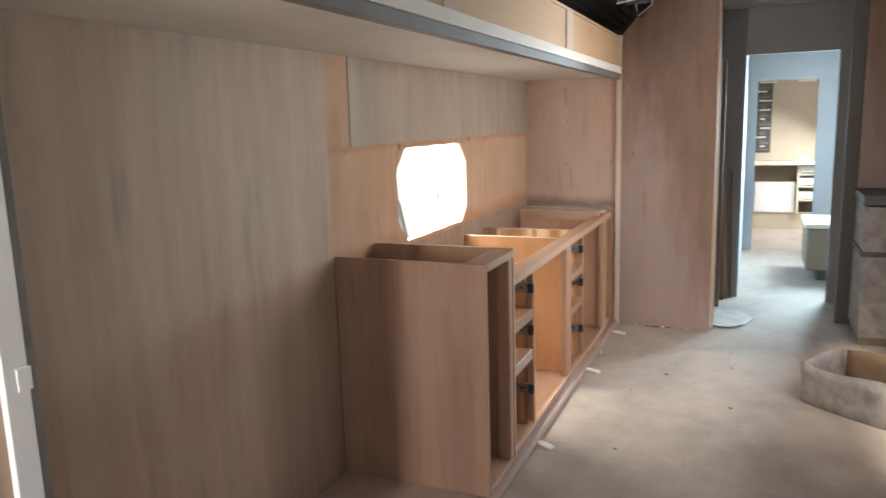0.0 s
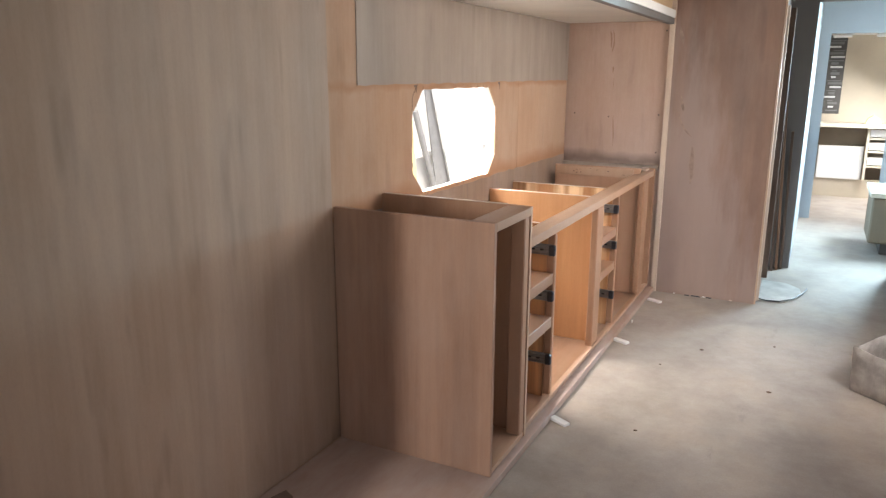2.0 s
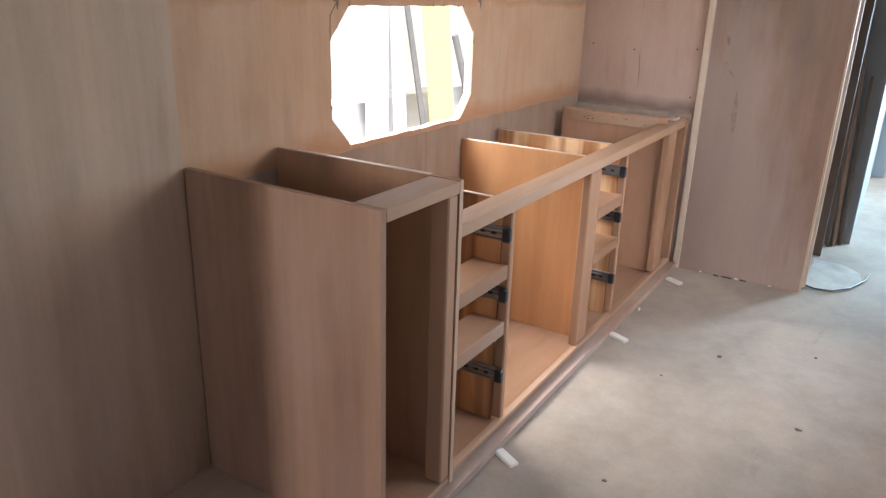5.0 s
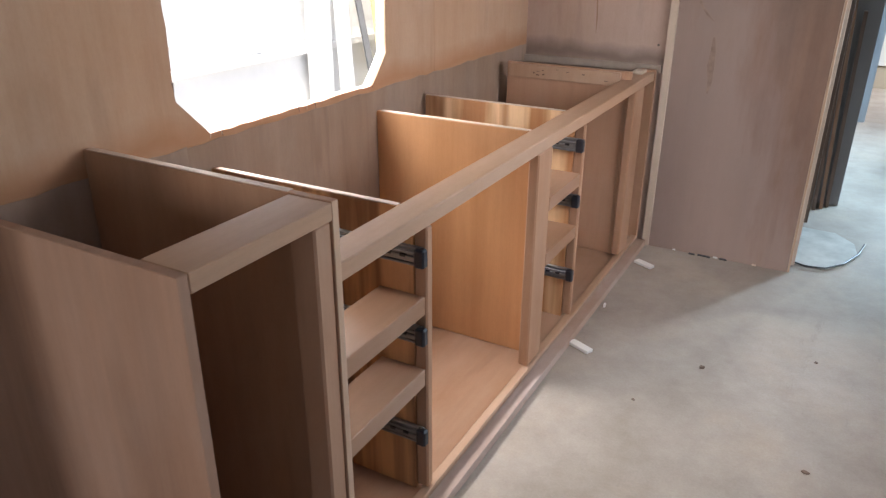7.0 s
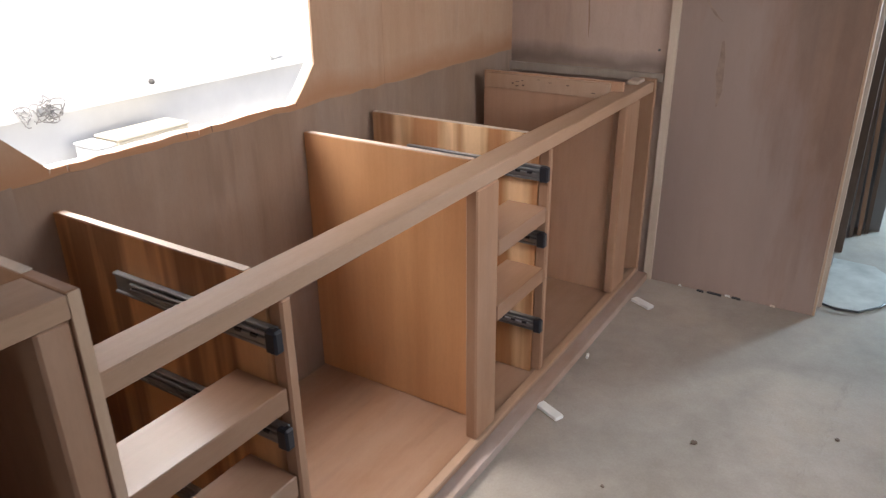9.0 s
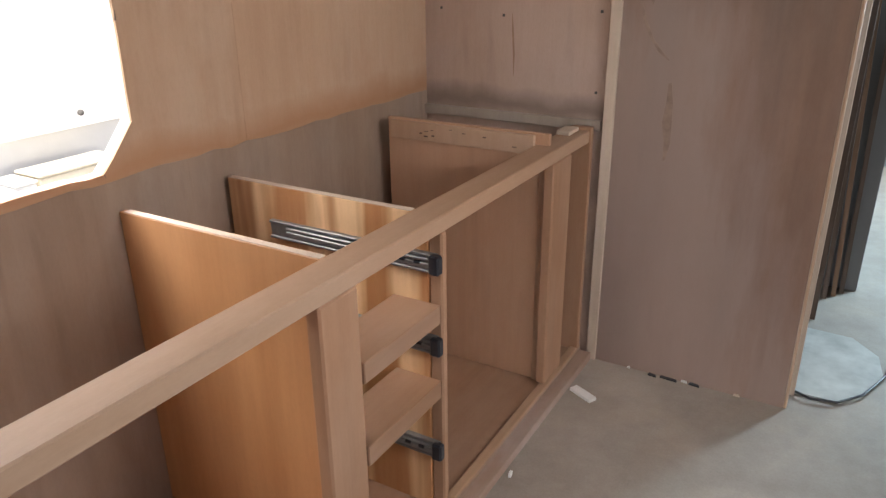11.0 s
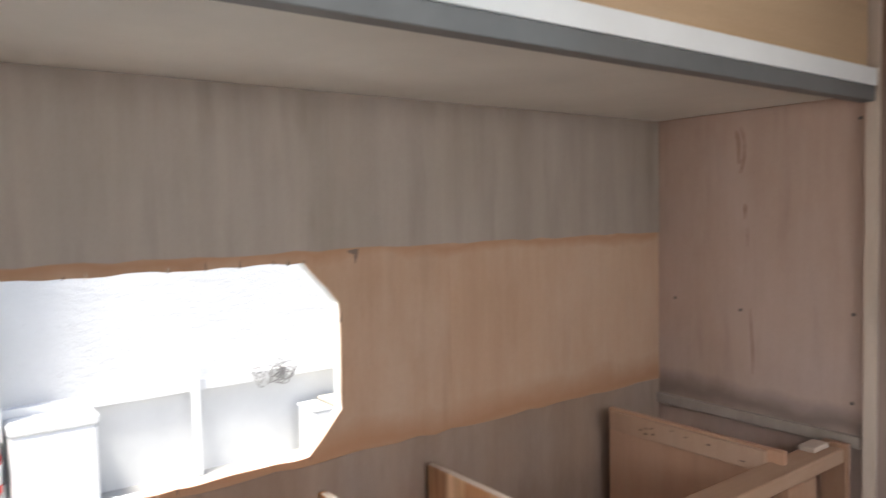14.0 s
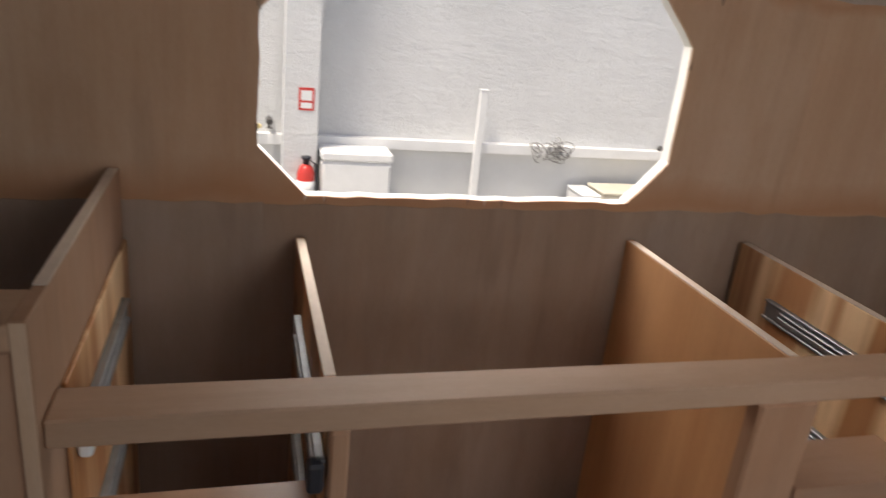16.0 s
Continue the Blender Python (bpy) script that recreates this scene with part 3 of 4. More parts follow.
part("tape", solid((0.319, 0.329, -1.488, -1.471, 0.0, 2.0)), GREY_TAPE, tall, "dusty grey tape")
part("patch", solid((0.3335, 0.336, -1.512, -1.486, 0.95, 0.99)), ALU, tall, "small pale patch")

# ---- base board under the cabinets ----
tagged(obj("base_board", solid((0.004, 0.626, -1.47, 2.489, 0.0, 0.028)), BOARD), label="brown plywood base board lying on the dusty floor", category="board")

# ---- cabinet units ----
FR = 0.588           # front plane of the long unit
T2 = 0.764           # top of the long unit
TF, TT = 0.602, 0.884   # front and top of the tall unit
tall_unit = thing("cabinet_unit", (0.3, 0.17, 0.028), "tall unfinished reddish plywood cabinet unit without a door", "cabinet", "kitchen cabinet units")
part("side_panel", solid((0.006, TF, 0.0, 0.018, 0.029, TT)), CEDAR_DUSTY, tall_unit, "dusty grey-brown side panel")
part("side_panel", solid((0.006, TF - 0.002, 0.312, 0.328, 0.029, TT + 0.002)), CEDAR, tall_unit)
part("top_rail", solid((0.515, TF, 0.0185, 0.3115, TT - 0.030, TT)), CEDAR_LONG, tall_unit)
part("stile", solid((0.546, TF - 0.004, 0.269, 0.3115, 0.05, TT - 0.031), bevel=0.004), CEDAR, tall_unit)
part("bottom_board", solid((0.006, TF - 0.004, 0.0185, 0.3115, 0.029, 0.047)), CEDAR_LONG, tall_unit)

long_unit = thing("cabinet_unit", (0.3, 1.45, 0.028), "long unfinished cedar base cabinet frame with open drawer bays", "cabinet", "kitchen cabinet units")
part("top_rail", solid((0.518, FR, 0.329, 2.446, T2 - 0.036, T2), bevel=0.003), CEDAR_LONG, long_unit)
part("bottom_board", solid((0.006, FR, 0.329, 2.489, 0.029, 0.047)), CEDAR_DEEP, long_unit)
part("bottom_rail", solid((FR - 0.018, FR + 0.006, 0.329, 2.446, 0.048, 0.058), bevel=0.002), CEDAR_LONG, long_unit)
BAYS = ((0.329, 0.6285), (1.342, 1.6055))
part("divider", solid((0.004, 0.555, 0.629, 0.645, 0.048, T2 - 0.002)), STREAKED_DEEP, long_unit, "orange pine divider with dark streaks")
part("divider", solid((0.004, 0.555, 1.325, 1.342, 0.048, T2 - 0.002)), ORANGE, long_unit)
part("divider", solid((0.016, 0.555, 1.606, 1.623, 0.048, T2 - 0.002)), STREAKED, long_unit)
part("end_panel", solid((0.045, 0.555, 2.222, 2.239, 0.048, T2 + 0.030)), END_PLY, long_unit)
for y0, y1, z in ((0.3125, 0.3275, TT + 0.0025), (0.6295, 0.6445, T2 - 0.0015), (1.3255, 1.3415, T2 - 0.0015), (1.6065, 1.6225, T2 - 0.0015)):
    part("raw_edge", solid((0.018, 0.5165 if z < 0.8 else 0.512, y0, y1, z, z + 0.0015), bevel=0), BATTEN, long_unit if z < 0.8 else tall_unit, "pale raw plywood edge")
part("raw_edge", solid((TF - 0.0018, TF - 0.0005, 0.3125, 0.3275, 0.03, TT + 0.001), bevel=0), EDGE, tall_unit, "pale raw plywood edge")
cleat = part("cleat", solid((0.060, 0.517, 2.207, 2.2215, 0.738, T2 + 0.026)), CEDAR_PALE, long_unit)
rng = random.Random(12)
for k in range(9):
    x, w, z = rng.uniform(0.16, 0.46), rng.uniform(0.004, 0.014), rng.uniform(0.748, 0.784)
    part("stain", solid((x, x + w, 2.2055, 2.2068, z, z + rng.uniform(0.002, 0.005)), bevel=0), DARK_WOOD, cleat)
part("cleat", solid((0.534, 0.5545, 2.215, 2.2215, 0.048, T2 - 0.037)), CEDAR_PALE, long_unit)
part("liner", solid((0.010, 0.50, 0.329, 0.335, 0.05, 0.757)), STREAKED, long_unit, "streaked pine lining")
for y0, y1 in ((0.632, 0.656), (1.234, 1.335), (1.609, 1.630), (2.190, 2.315)):
    part("stile", solid((0.556, FR - 0.001, y0, y1, 0.059, T2 - 0.037), bevel=0.004), CEDAR, long_unit)
part("filler_board", solid((0.500, 0.514, 2.240, 2.446, 0.048, T2 - 0.037)), DARK_WOOD, long_unit, "dark red-brown filler board")
part("post", solid((0.530, FR + 0.004, 2.447, 2.468, 0.048, T2 + 0.008), bevel=0.002), CEDAR, long_unit, "narrow end post")
for y0, y1 in BAYS:
    for z in (0.350, 0.528):
        part("drawer_rail", solid((0.47, FR - 0.004, y0 + 0.001, y1, z, z + 0.044), bevel=0.002), CEDAR_DEEP, long_unit)


def slide(y, z, side, x0=0.14, out=0.0, tip=BLACK):
    """A telescopic drawer slide with its plastic end clip, fixed to a divider's face."""
    y0, y1 = (y - 0.013, y) if side > 0 else (y, y + 0.013)
    x1 = FR - 0.01 + out
    body = part("drawer_slide", solid((x0, x1, y0, y1, z - 0.021, z - 0.015), (x0, x1, y0, y1, z + 0.015, z + 0.021),
                                      (x0, x1, (y0 + y1) / 2 - 0.002, (y0 + y1) / 2 + 0.002, z - 0.016, z + 0.016)), STEEL, long_unit, "galvanised steel drawer slide")
    ya, yb = (y0 - 0.003, y0 + 0.004) if side > 0 else (y1 - 0.004, y1 + 0.003)
    part("inner_rail", solid((x0 + 0.05, x1 - 0.01, ya, yb, z - 0.011, z + 0.001), (x0 + 0.05, x1 - 0.01, ya, yb, z + 0.0045, z + 0.011)), STEEL, body)
    ca, cb = (y0 - 0.009, y1 - 0.002) if side > 0 else (y0 + 0.002, y1 + 0.006)
    part("clip", solid((x1 - 0.014, x1 + 0.011, ca, cb, z - 0.021, z + 0.021), bevel=0.004), tip, body, "plastic end clip")
    for k in range(3):
        x = FR - 0.06 - 0.035 * k + out
        part("hole", solid((x, x + 0.014, ya - 0.0005, yb + 0.0005, z - 0.003, z + 0.003), bevel=0), BLACK, body)


for z in (0.664, 0.480, 0.217):
    slide(0.6285, z, 1, 0.18, 0.004)
    slide(1.6055, z, 1, 0.145, 0.004)
    slide(0.3355, z, -1, 0.1, -0.10, WHITE)
    slide(1.3425, z - 0.02, -1, 0.2, -0.08, WHITE)

tagged(obj("wood_block", solid((0.522, 0.562, 2.352, 2.425, T2 + 0.0005, T2 + 0.013), bevel=0.002), BATTEN), label="small pale wood offcut lying on the cabinet rail", category="offcut")

# ---- small things on the floor ----


def offcut(x, y, turn, length, width, label):
    """A flat white sliver of board lying on the floor."""
    bm = solid((-width / 2, width / 2, -length / 2, length / 2, 0, 0.012), bevel=0.002)
    bmesh.ops.rotate(bm, cent=(0, 0, 0), matrix=Matrix.Rotation(radians(turn), 3, "Z"), verts=bm.verts)
    bmesh.ops.translate(bm, vec=(x, y, 0.0005), verts=bm.verts)
    return tagged(obj("offcut", bm, WHITE), label=label, category="offcut", group="white offcuts along the cabinet")


for x, y, a in ((0.664, 0.535, 62), (0.664, 1.515, 66), (0.678, 2.278, 64)):
    offcut(x, y, a, 0.085, 0.030, "white sliver of board wedged at the cabinet foot")
offcut(0.645, 1.84, 10, 0.02, 0.008, "tiny white splinter on the dusty floor")
sheet = bmesh.new()
pts = [(1.215, 2.60), (1.25, 2.60), (1.345, 2.60), (1.40, 2.68), (1.455, 2.82), (1.44, 2.95), (1.36, 3.05), (1.215, 3.06)]
sheet = prism(pts, "z", 0.001, 0.008)
tagged(obj("floor_sheet", sheet, SHEET), label="dusty translucent plastic sheet lying on the floor", category="sheet")
tagged(obj("cable", tube([(1.215, 2.60, 0.012), (1.27, 2.575, 0.012), (1.34, 2.59, 0.012), (1.405, 2.67, 0.012), (1.46, 2.82, 0.012), (1.48, 2.95, 0.012)], 0.004), BLACK), label="thin black cable along the plastic sheet", category="cable")
rng = random.Random(11)
for x, y, s in ((1.043, 1.592, 0.013), (0.90, 1.309, 0.007), (1.362, 1.80, 0.008), (0.941, 0.605, 0.009), (1.374, 1.212, 0.011)):
    bm = prism([(x + s * rng.uniform(0.5, 1) * math.cos(a), y + s * rng.uniform(0.4, 0.9) * math.sin(a)) for a in (k * 1.047 for k in range(6))], "z", 0.0005, 0.004)
    tagged(obj("wood_chip", bm, DARK_WOOD), label="dark wood chip on the dusty floor", category="chip", group="wood chips on the floor")
bm = prism([(0.055, -0.37), (0.10, -0.39), (0.055, -0.50), (0.022, -0.49)], "z", 0.0285, 0.031)
tagged(obj("offcut", bm, DARK_WOOD), label="dark wedge-shaped offcut on the base board", category="offcut")
for x0, x1, mat, lab in ((0.815, 0.842, BLACK, "dark crumb of board at the foot of the wardrobe"), (0.852, 0.905, BLACK, "dark thin strip at the foot of the wardrobe"),
                         (0.915, 0.935, WHITE, "pale crumb of filler at the foot of the wardrobe"), (0.94, 0.972, BLACK, "dark crumb of board at the foot of the wardrobe"),
                         (1.07, 1.088, BATTEN, "pale crumb of filler at the foot of the wardrobe"), (0.745, 0.757, WHITE, "pale crumb of filler at the foot of the wardrobe")):
    y = 2.492 - 0.006 * math.sin(40 * x0)
    bm = prism([(x0, y), (x1, y - 0.003), (x1 - 0.004, y + 0.006), (x0 + 0.003, y + 0.009)], "z", 0.0008, 0.006)
    tagged(obj("offcut", bm, mat), label=lab, category="offcut", group="crumbs along the wardrobe")

# open carton, its walls slightly bulged, standing corner first


def carton_wall(p, q, height, lean, seed):
    """One side of a carton between two floor points, bulging outwards, with a worn upper edge."""
    r = random.Random(seed)
    p, q = Vector((*p, 0)), Vector((*q, 0))
    along = (q - p).normalized()
    out = Vector((along.y, -along.x, 0))
    n, rows = 8, 4
    bm = bmesh.new()
    skins = []
    for inset in (0.0, -0.006):
        grid = []
        for k in range(rows + 1):
            f = k / rows
            line = []
            for i in range(n + 1):
                u = i / n
                bulge = lean * f + 0.016 * math.sin(math.pi * u) * math.sin(math.pi * (0.2 + 0.7 * f))
                z = 0.001 + height * f + (0.012 * math.sin(5 * u + seed) if k == rows else 0.0)
                line.append(bm.verts.new(p + (q - p) * u + out * (bulge + inset) + Vector((0, 0, z))))
            grid.append(line)
        skins.append(grid)
    a, b = skins
    for k in range(rows):
        for i in range(n):
            bm.faces.new((a[k][i], a[k][i + 1], a[k + 1][i + 1], a[k + 1][i]))
            bm.faces.new((b[k][i], b[k + 1][i], b[k + 1][i + 1], b[k][i + 1]))
    for i in range(n):
        bm.faces.new((a[rows][i], a[rows][i + 1], b[rows][i + 1], b[rows][i]))
        bm.faces.new((a[0][i], b[0][i], b[0][i + 1], a[0][i + 1]))
    for k in range(rows):
        bm.faces.new((a[k][0], a[k + 1][0], b[k + 1][0], b[k][0]))
        bm.faces.new((a[k][n], b[k][n], b[k + 1][n], a[k + 1][n]))
    bmesh.ops.recalc_face_normals(bm, faces=bm.faces)
    for f in bm.faces:
        f.smooth = True
    return bm


def turned(x, y, a, b, turn):
    return (x + a * math.cos(turn) - b * math.sin(turn), y + a * math.sin(turn) + b * math.cos(turn))


carton = thing("carton", (1.881, 1.431, 0), "open dusty white carton with a brown inside standing on the floor", "carton")
corners = [turned(1.681, 1.411, a, b, radians(-38)) for a, b in ((0, 0), (0.40, 0), (0.40, 0.34), (0, 0.34))]
for k in range(4):
    part("side_wall", carton_wall(corners[k], corners[(k + 1) % 4], 0.20, 0.012, 3 + k), CARTON if k in (0, 3) else CARTON_IN, carton)
part("bottom", prism(corners, "z", 0.002, 0.010), CARTON_IN, carton, "brown inside of the carton")
flap = [corners[1], corners[2]]
out = turned(0, 0, 0.12, 0, radians(-38))
part("flap", prism_between([(*flap[0], 0.203), (*flap[1], 0.206), (flap[1][0] + out[0], flap[1][1] + out[1], 0.275), (flap[0][0] + out[0], flap[0][1] + out[1], 0.262)], 0.005), CARTON_IN, carton, "raised brown flap")

# rear rooms seen through the doorways
bench = thing("bench_box", (2.12, 4.42, 0), "brown box bench with a cream top", "bench")
part("body", solid((1.85, 2.34, 4.2, 4.75, 0.09, 0.435), bevel=0.01), BROWN_BOX, bench)
part("top", solid((1.83, 2.34, 4.18, 4.77, 0.436, 0.475), bevel=0.006), CREAM, bench, "cream top board")
part("plinth", solid((1.94, 2.34, 4.26, 4.70, 0.0, 0.089)), DARK_GREY, bench)
desk = thing("bed_cabinet", (1.8, 7.2, 0), "beige rear cabinet with a white front and open shelves", "cabinet")
part("back_panel", solid((1.30, WX, 7.40, 7.42, 0.80, 2.08)), BEIGE, desk)
part("worktop", solid((1.30, WX, 6.95, 7.42, 0.765, 0.80), bevel=0.004), CREAM, desk)
part("niche_back", solid((1.30, 1.90, 7.2, 7.22, 0.56, 0.764)), BROWN_BOX, desk)
part("white_front", solid((1.45, 1.89, 7.1, 7.13, 0.20, 0.56), bevel=0.004), WHITE, desk, "bright white front panel")
part("plinth", solid((1.30, WX, 7.12, 7.18, 0.0, 0.199)), BEIGE, desk)
part("divider", solid((1.90, 1.925, 7.05, 7.40, 0.20, 0.764)), CREAM, desk)
for z in (0.34, 0.50, 0.64):
    part("shelf", solid((1.926, WX, 7.05, 7.40, z, z + 0.02)), CREAM, desk)
    part("drawer_front", solid((1.93, 2.3, 7.06, 7.075, z + 0.03, z + 0.11), bevel=0.003), WHITE, desk)
blind = thing("window_blind", (1.5, 7.39, 0.9), "dark grey window with slatted blind", "blind")
part("panel", solid((1.43, 1.606, 7.385, 7.398, 0.89, 1.74)), DARK_GREY, blind)
rng = random.Random(17)
for k in range(22):
    a = rng.uniform(1.44, 1.49)
    b = rng.uniform(1.52, 1.60)
    part("slat", solid((a, b, 7.372, 7.384, 0.92 + 0.036 * k, 0.932 + 0.036 * k + 0.008 * (k % 3)), bevel=0.002), SMOOTH if k % 3 == 1 else ALU_GREY, blind)
for x in (1.55, 1.95):
    tagged(obj("ceiling_lamp", solid((x - 0.09, x + 0.09, 7.0, 7.1, 1.70, 1.735), bevel=0.008), WHITE), label="small white lamp under the rear cabinet", category="lamp", group="rear lamps")
tagged(obj("cloth", prism([(1.86, 0.8), (2.02, 0.8), (2.0, 0.86), (1.93, 0.9), (1.88, 0.86)], "y", 7.0, 7.12), YELLOW), label="crumpled yellowish cloth on the rear worktop", category="cloth")
structure("shelf_support", solid((1.3, WX, 7.0, 7.42, 1.737, 1.77)), WHITE, "white upper shelf in the rear room", "shelf")

# furniture on the far side, just inside the view at the start
rack = thing("side_cabinet", (2.22, 2.7, 0), "pale unfinished side cabinet with dark rails", "cabinet")
part("body", solid((2.03, 2.345, 2.45, 2.90, 0.05, 0.82)), CARTON, rack)
part("rail", solid((2.015, 2.345, 2.44, 2.90, 0.83, 0.885)), DARK_GREY, rack)
part("rail", solid((2.018, 2.345, 2.443, 2.90, 0.53, 0.56)), DARK_GREY, rack)
part("base", solid((2.04, 2.345, 2.46, 2.90, 0.0, 0.049)), BROWN_BOX, rack)
part("upper_panel", solid((2.03, 2.345, 2.88, 2.90, 0.886, 2.05)), RED_PLY, rack)

# loose cables hanging from the roof
rng = random.Random(4)
for k in range(9):
    y = 1.5 + 0.13 * k
    p = [(0.66 + rng.uniform(0, 0.1), y, 2.02), (0.70 + rng.uniform(0, 0.08), y + rng.uniform(-0.15, 0.15), 1.965), (0.76 + rng.uniform(0, 0.1), y + rng.uniform(-0.2, 0.2), 2.01), (0.84, y + rng.uniform(-0.2, 0.2), 2.085)]
    tagged(obj("cable", tube(p, 0.004, 6), WHITE if k % 3 == 0 else BLACK), label="loose electric cable hanging from the open roof", category="cable", group="roof cables")

# ---- screws, stains and nails on the boards ----
def smear(points, width, seed, y0=2.5138):
    """A thin flat smear of glue along a line on the partition, of uneven width."""
    r = random.Random(seed)
    left, right = [], []
    for i, (x, z) in enumerate(points):
        w = width * r.uniform(0.35, 1.0) * (0.3 if i in (0, len(points) - 1) else 1.0)
        left.append((x - w, z + r.uniform(-0.002, 0.002)))
        right.append((x + w, z + r.uniform(-0.002, 0.002)))
    return prism(left + right[::-1], "y", y0, y0 + 0.0012)


for k, (points, width) in enumerate((
        (((0.300, 1.602), (0.303, 1.592), (0.306, 1.580), (0.308, 1.565), (0.307, 1.550), (0.310, 1.535)), 0.006),
        (((0.313, 1.606), (0.321, 1.592), (0.325, 1.572), (0.324, 1.548), (0.317, 1.528), (0.313, 1.520)), 0.004),
        (((0.326, 1.462), (0.327, 1.452), (0.327, 1.440), (0.326, 1.430)), 0.0055),
        (((0.333, 1.415), (0.334, 1.40), (0.334, 1.38)), 0.002),
        (((0.342, 1.10), (0.346, 1.04), (0.350, 0.98), (0.350, 0.92)), 0.003))):
    points = [(x - 0.039, 1.572 + 1.467 * (z - 1.602) if z > 1.3 else z - 0.03) for x, z in points]
    tagged(obj("stain", smear(points, width, 30 + k), STAIN), label="brown glue smear on the plywood partition", category="stain", kind="structure")
for k, (points, width) in enumerate((
        (((0.690, 1.112), (0.704, 1.060), (0.728, 1.015), (0.752, 0.985), (0.776, 0.965)), 0.010),
        (((0.700, 1.205), (0.706, 1.165), (0.716, 1.130), (0.720, 1.105)), 0.008),
        (((0.786, 0.905), (0.790, 0.850), (0.788, 0.795), (0.794, 0.740), (0.790, 0.690)), 0.014),
        (((0.668, 1.580), (0.676, 1.545), (0.684, 1.515), (0.690, 1.490)), 0.012))):
    tagged(obj("stain", smear(points, width, 50 + k, 2.5022), DUST), label="brown dust smear on the wardrobe front", category="stain", kind="structure")
for x, z in ((0.577, 1.084), (0.589, 1.567), (0.275, 1.066), (0.06, 1.083), (0.575, 0.86)):
    tagged(obj("screw", solid((x - 0.004, x + 0.004, 2.512, 2.5155, z - 0.004, z + 0.004)), DARK_GREY), label="small dark screw head in the plywood partition", category="screw", group="partition screws")

# ---- yard outside the window ----
YX = -5.7
structure("ground", solid((-60, 60, -60, 60, -1.5, -1.15), bevel=0), CONCRETE, "grey concrete yard ground", "ground")
structure("yard_wall", solid((YX - 0.2, YX, -14, 18, -0.233, 3.2), bevel=0), PLASTER, "rough white rendered yard wall", "wall")
structure("yard_wall_base", solid((YX - 0.2, YX + 0.01, -14, 18, -1.15, -0.332), bevel=0), SMOOTH, "smooth grey lower part of the yard wall", "wall")
structure("yard_ledge", solid((YX - 0.2, YX + 0.10, -14, 18, -0.331, -0.234)), WHITE, "white painted ledge along the yard wall", "trim")
structure("yard_end_wall", solid((-12, 6, 14.0, 14.2, -1.15, 3.2), bevel=0), PLASTER, "rough white rendered end wall of the yard", "wall")
for y0 in (0.892, 7.85):
    structure("pillar", solid((YX + 0.101, YX + 0.32, y0, y0 + 0.32, -1.15, 3.2), bevel=0.01), PLASTER, "white rendered pillar of the yard wall", "pillar")
sx = YX + 0.32
sign = thing("safety_sign", (sx, 1.095, 0.045), "small red and white fire safety sign on the pillar", "sign")
part("plate", solid((sx, sx + 0.006, 1.025, 1.165, 0.045, 0.25)), RED, sign)
part("symbol", solid((sx + 0.0062, sx + 0.008, 1.045, 1.145, 0.135, 0.225)), WHITE, sign)
part("symbol", solid((sx + 0.0062, sx + 0.008, 1.045, 1.145, 0.065, 0.115)), WHITE, sign)


def lathe(profile, x, y, n=20):
    bm = bmesh.new()
    rings = [[bm.verts.new((x + r * math.cos(6.2832 * k / n), y + r * math.sin(6.2832 * k / n), z)) for k in range(n)] for r, z in profile]
    for a, b in zip(rings, rings[1:]):
        for k in range(n):
            bm.faces.new((a[k], a[(k + 1) % n], b[(k + 1) % n], b[k]))
    bm.faces.new(rings[0])
    bm.faces.new(rings[-1])
    bmesh.ops.recalc_face_normals(bm, faces=bm.faces)
    for f in bm.faces:
        f.smooth = True
    return bm


ext = thing("fire_extinguisher", (sx + 0.1, 1.105, -0.83), "red fire extinguisher hanging on the yard pillar", "extinguisher")
part("cylinder", lathe([(0.07, -0.83), (0.082, -0.8), (0.082, -0.52), (0.06, -0.46), (0.03, -0.43)], sx + 0.09, 1.105), RED, ext)
part("band", lathe([(0.084, -0.74), (0.084, -0.58)], sx + 0.09, 1.105), WHITE, ext, "white label band")
part("valve", lathe([(0.03, -0.43), (0.03, -0.385), (0.045, -0.38), (0.045, -0.36)], sx + 0.09, 1.105), BLACK, ext)
part("hose", tube([(sx + 0.09, 1.115, -0.38), (sx + 0.12, 1.185, -0.42), (sx + 0.12, 1.205, -0.6), (sx + 0.11, 1.195, -0.75)], 0.012), BLACK, ext)
chest = thing("white_chest", (YX + 0.45, 1.7, -1.15), "large white chest standing by the yard wall", "chest")
part("body", solid((YX + 0.11, YX + 0.44, 1.245, 1.905, -1.15, -0.395), bevel=0.03), WHITE, chest)
part("lid", solid((YX + 0.105, YX + 0.45, 1.235, 1.915, -0.39, -0.30), bevel=0.02), WHITE, chest)
pipe = thing("white_pipe", (YX + 0.14, 2.93, -1.15), "white plastic pipe standing against the yard wall", "pipe")
part("tube", solid((YX + 0.101, YX + 0.16, 2.795, 2.872, -1.15, 0.30), bevel=0.008), WHITE, pipe)
part("cap", solid((YX + 0.101, YX + 0.165, 2.79, 2.877, 0.30, 0.315), bevel=0.004), WHITE, pipe)
rng = random.Random(8)
wire = bmesh.new()
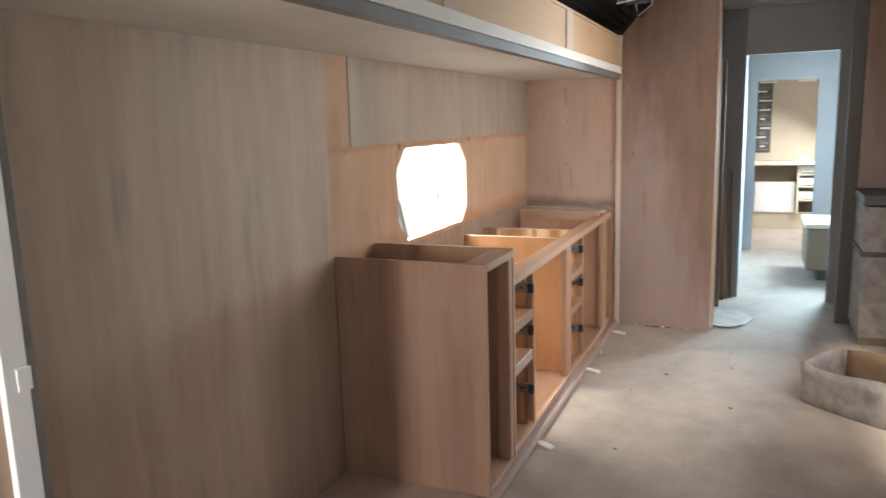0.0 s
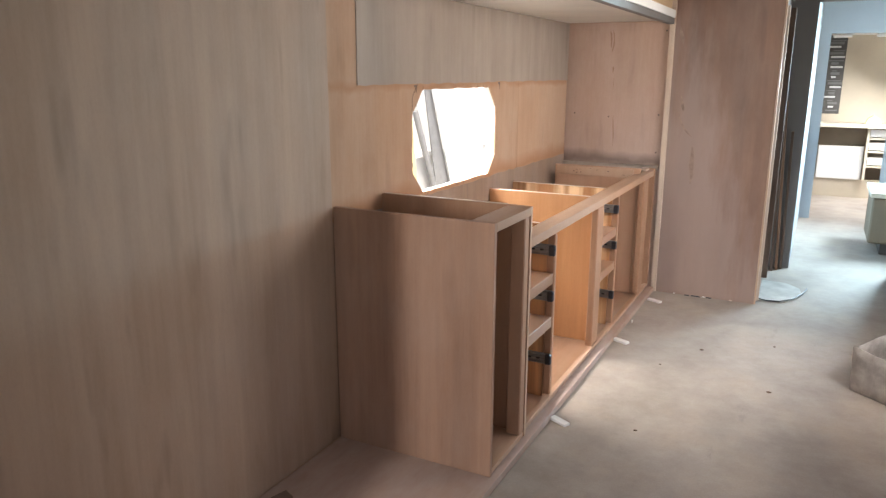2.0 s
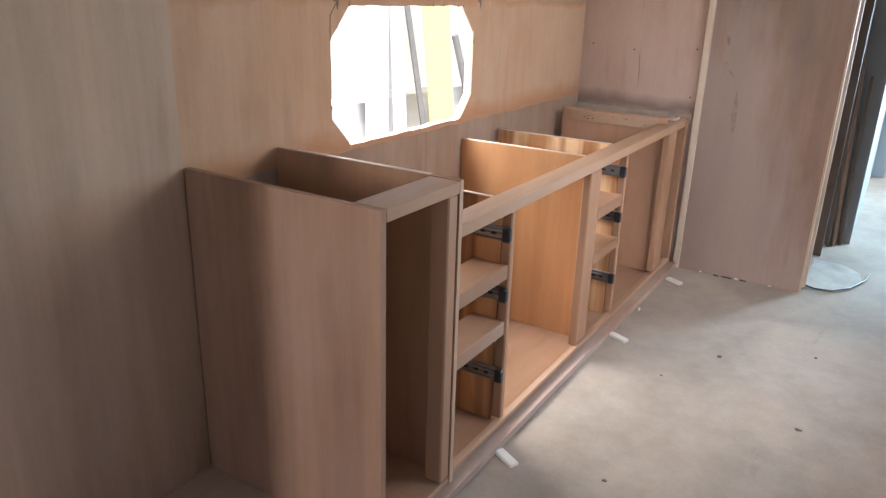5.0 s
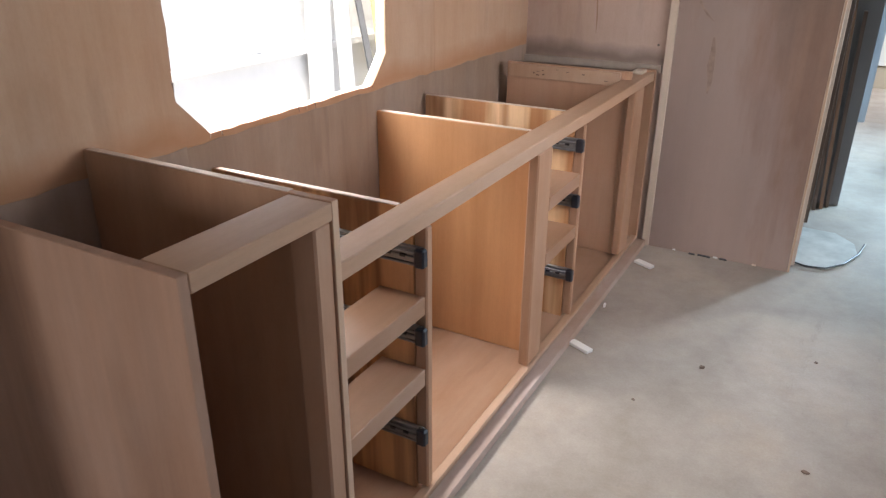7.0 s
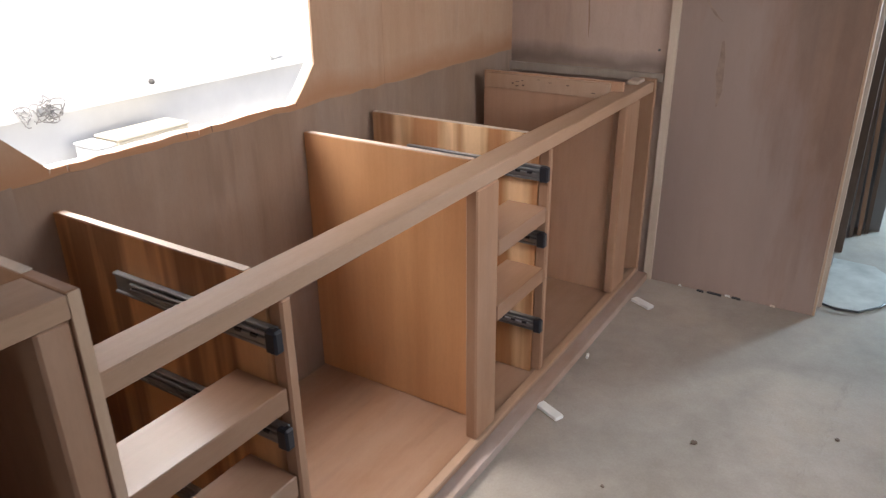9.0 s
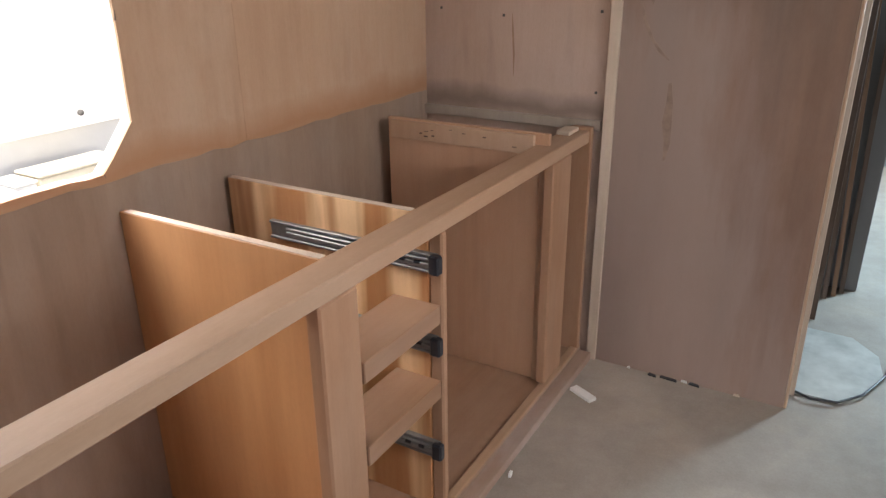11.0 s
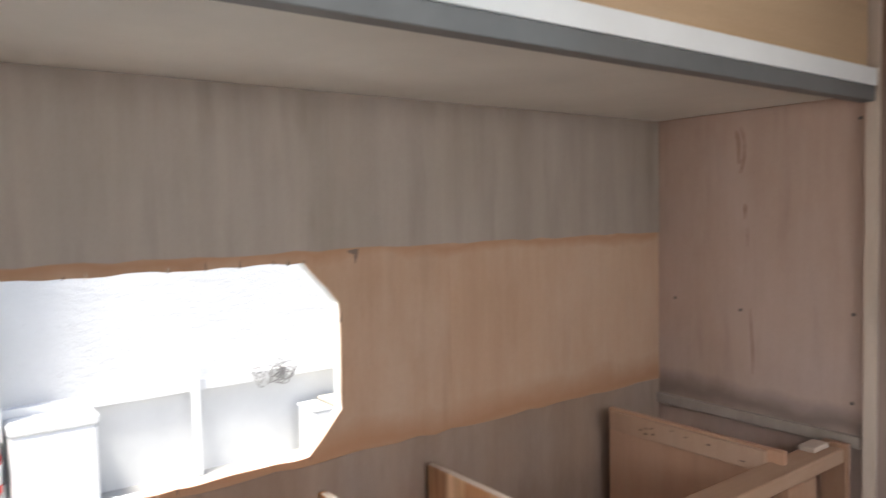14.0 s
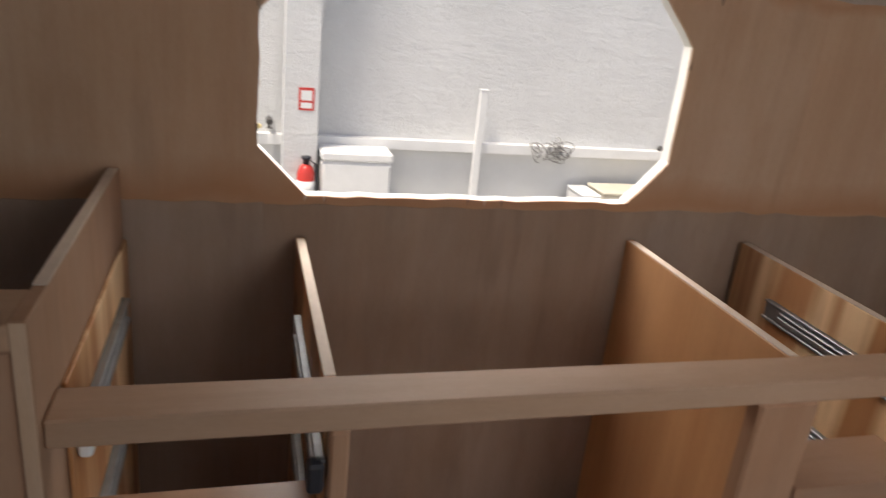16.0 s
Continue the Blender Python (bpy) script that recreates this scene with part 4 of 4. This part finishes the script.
for k in range(16):
    y, z = 3.66 + rng.gauss(0, 0.11), -0.30 + rng.gauss(0, 0.05)
    r, squash, lean, start = rng.uniform(0.04, 0.12), rng.uniform(0.4, 0.9), rng.uniform(-1.5, 1.5), rng.uniform(0, 6.28)
    pts = []
    for i in range(13):
        a = start + 5.6 * i / 12
        p, q = r * math.cos(a), r * squash * math.sin(a)
        pts.append((YX + 0.14 + 0.04 * math.sin(2 * a + k), y + p * math.cos(lean) - q * math.sin(lean), z + p * math.sin(lean) + q * math.cos(lean)))
    t = tube(pts, 0.006, 5)
    me = bpy.data.meshes.new("w")
    t.to_mesh(me)
    wire.from_mesh(me)
    bpy.data.meshes.remove(me)
    t.free()
tagged(obj("wire_bundle", wire, RUST), label="tangled grey wire bundle hanging on the yard ledge", category="wire", kind="stuff")
for y0, y1, z1, mat, lab in ((3.90, 4.10, -0.63, WHITE, "small white container by the yard wall"), (4.135, 5.0, -0.60, CREAM, "cream coloured crate by the yard wall")):
    crate = thing("crate", (YX + 0.3, (y0 + y1) / 2, -1.15), lab, "crate")
    part("body", solid((YX + 0.12, YX + 0.5, y0, y1, -1.15, z1 - 0.03), bevel=0.012), mat, crate)
    part("lid", solid((YX + 0.11, YX + 0.51, y0 - 0.01, y1 + 0.01, z1 - 0.028, z1), bevel=0.008), mat, crate)
tagged(obj("pole", tube([(YX + 0.62, 10.47, -1.15), (YX + 0.40, 9.98, 0.62)], 0.06, 10), ALU_GREY), label="grey pole leaning against the yard wall", category="pole")
for outline, x0, mat, lab in (
        (((8.14, 1.15), (8.43, 1.15), (8.60, -1.14), (8.28, -1.14)), 0.36, WHITE, "narrow white board leaning against the yard wall"),
        (((8.45, 1.10), (8.57, 1.10), (9.20, -1.14), (9.05, -1.14)), 0.40, ALU_GREY, "dark narrow board leaning against the yard wall"),
        (((8.76, 1.60), (9.56, 1.60), (9.95, -1.14), (9.22, -1.14)), 0.46, YELLOW, "pale yellow board leaning against the yard wall"),
        (((10.42, 1.05), (10.66, 1.05), (11.55, -1.14), (10.95, -1.14)), 0.34, ALU_GREY, "dark narrow board leaning against the yard wall"),
        (((10.50, 1.25), (12.3, 1.25), (12.9, -1.14), (11.52, -1.14)), 0.42, WHITE, "wide white board leaning against the yard wall")):
    tagged(obj("board", prism(outline, "x", YX + x0, YX + x0 + 0.03), mat), label=lab, category="board", group="boards leaning on the yard wall")
for y, z, s in ((5.9, -0.20, 0.10), (6.85, -0.14, 0.16), (7.3, -0.18, 0.14), (8.1, -0.20, 0.08)):
    bm = prism([(y + s * rng.uniform(0.4, 1) * math.cos(a), z + 0.7 * s * rng.uniform(0.4, 1) * math.sin(a)) for a in (k * 0.8976 for k in range(7))], "x", YX + 0.02, YX + 0.06)
    tagged(obj("rag", bm, SMOOTH), label="grey rag lying on the yard ledge", category="rag", group="rags on the ledge")
tap = thing("garden_tap", (YX + 0.15, 0.62, -0.18), "small yellow-handled garden tap on the yard wall", "tap")
part("handle", solid((YX + 0.11, YX + 0.16, 0.63, 0.71, -0.175, -0.135), bevel=0.01), YELLOW, tap)
part("valve", tube([(YX + 0.0, 0.78, -0.115), (YX + 0.13, 0.78, -0.115), (YX + 0.15, 0.78, -0.17)], 0.03, 10), DARK_GREY, tap)
tagged(obj("pebble", lathe([(0.012, -0.232), (0.03, -0.222), (0.034, -0.20), (0.02, -0.177)], YX + 0.06, 4.95, 12), DARK_GREY), label="small dark lump lying on the white ledge", category="stone")
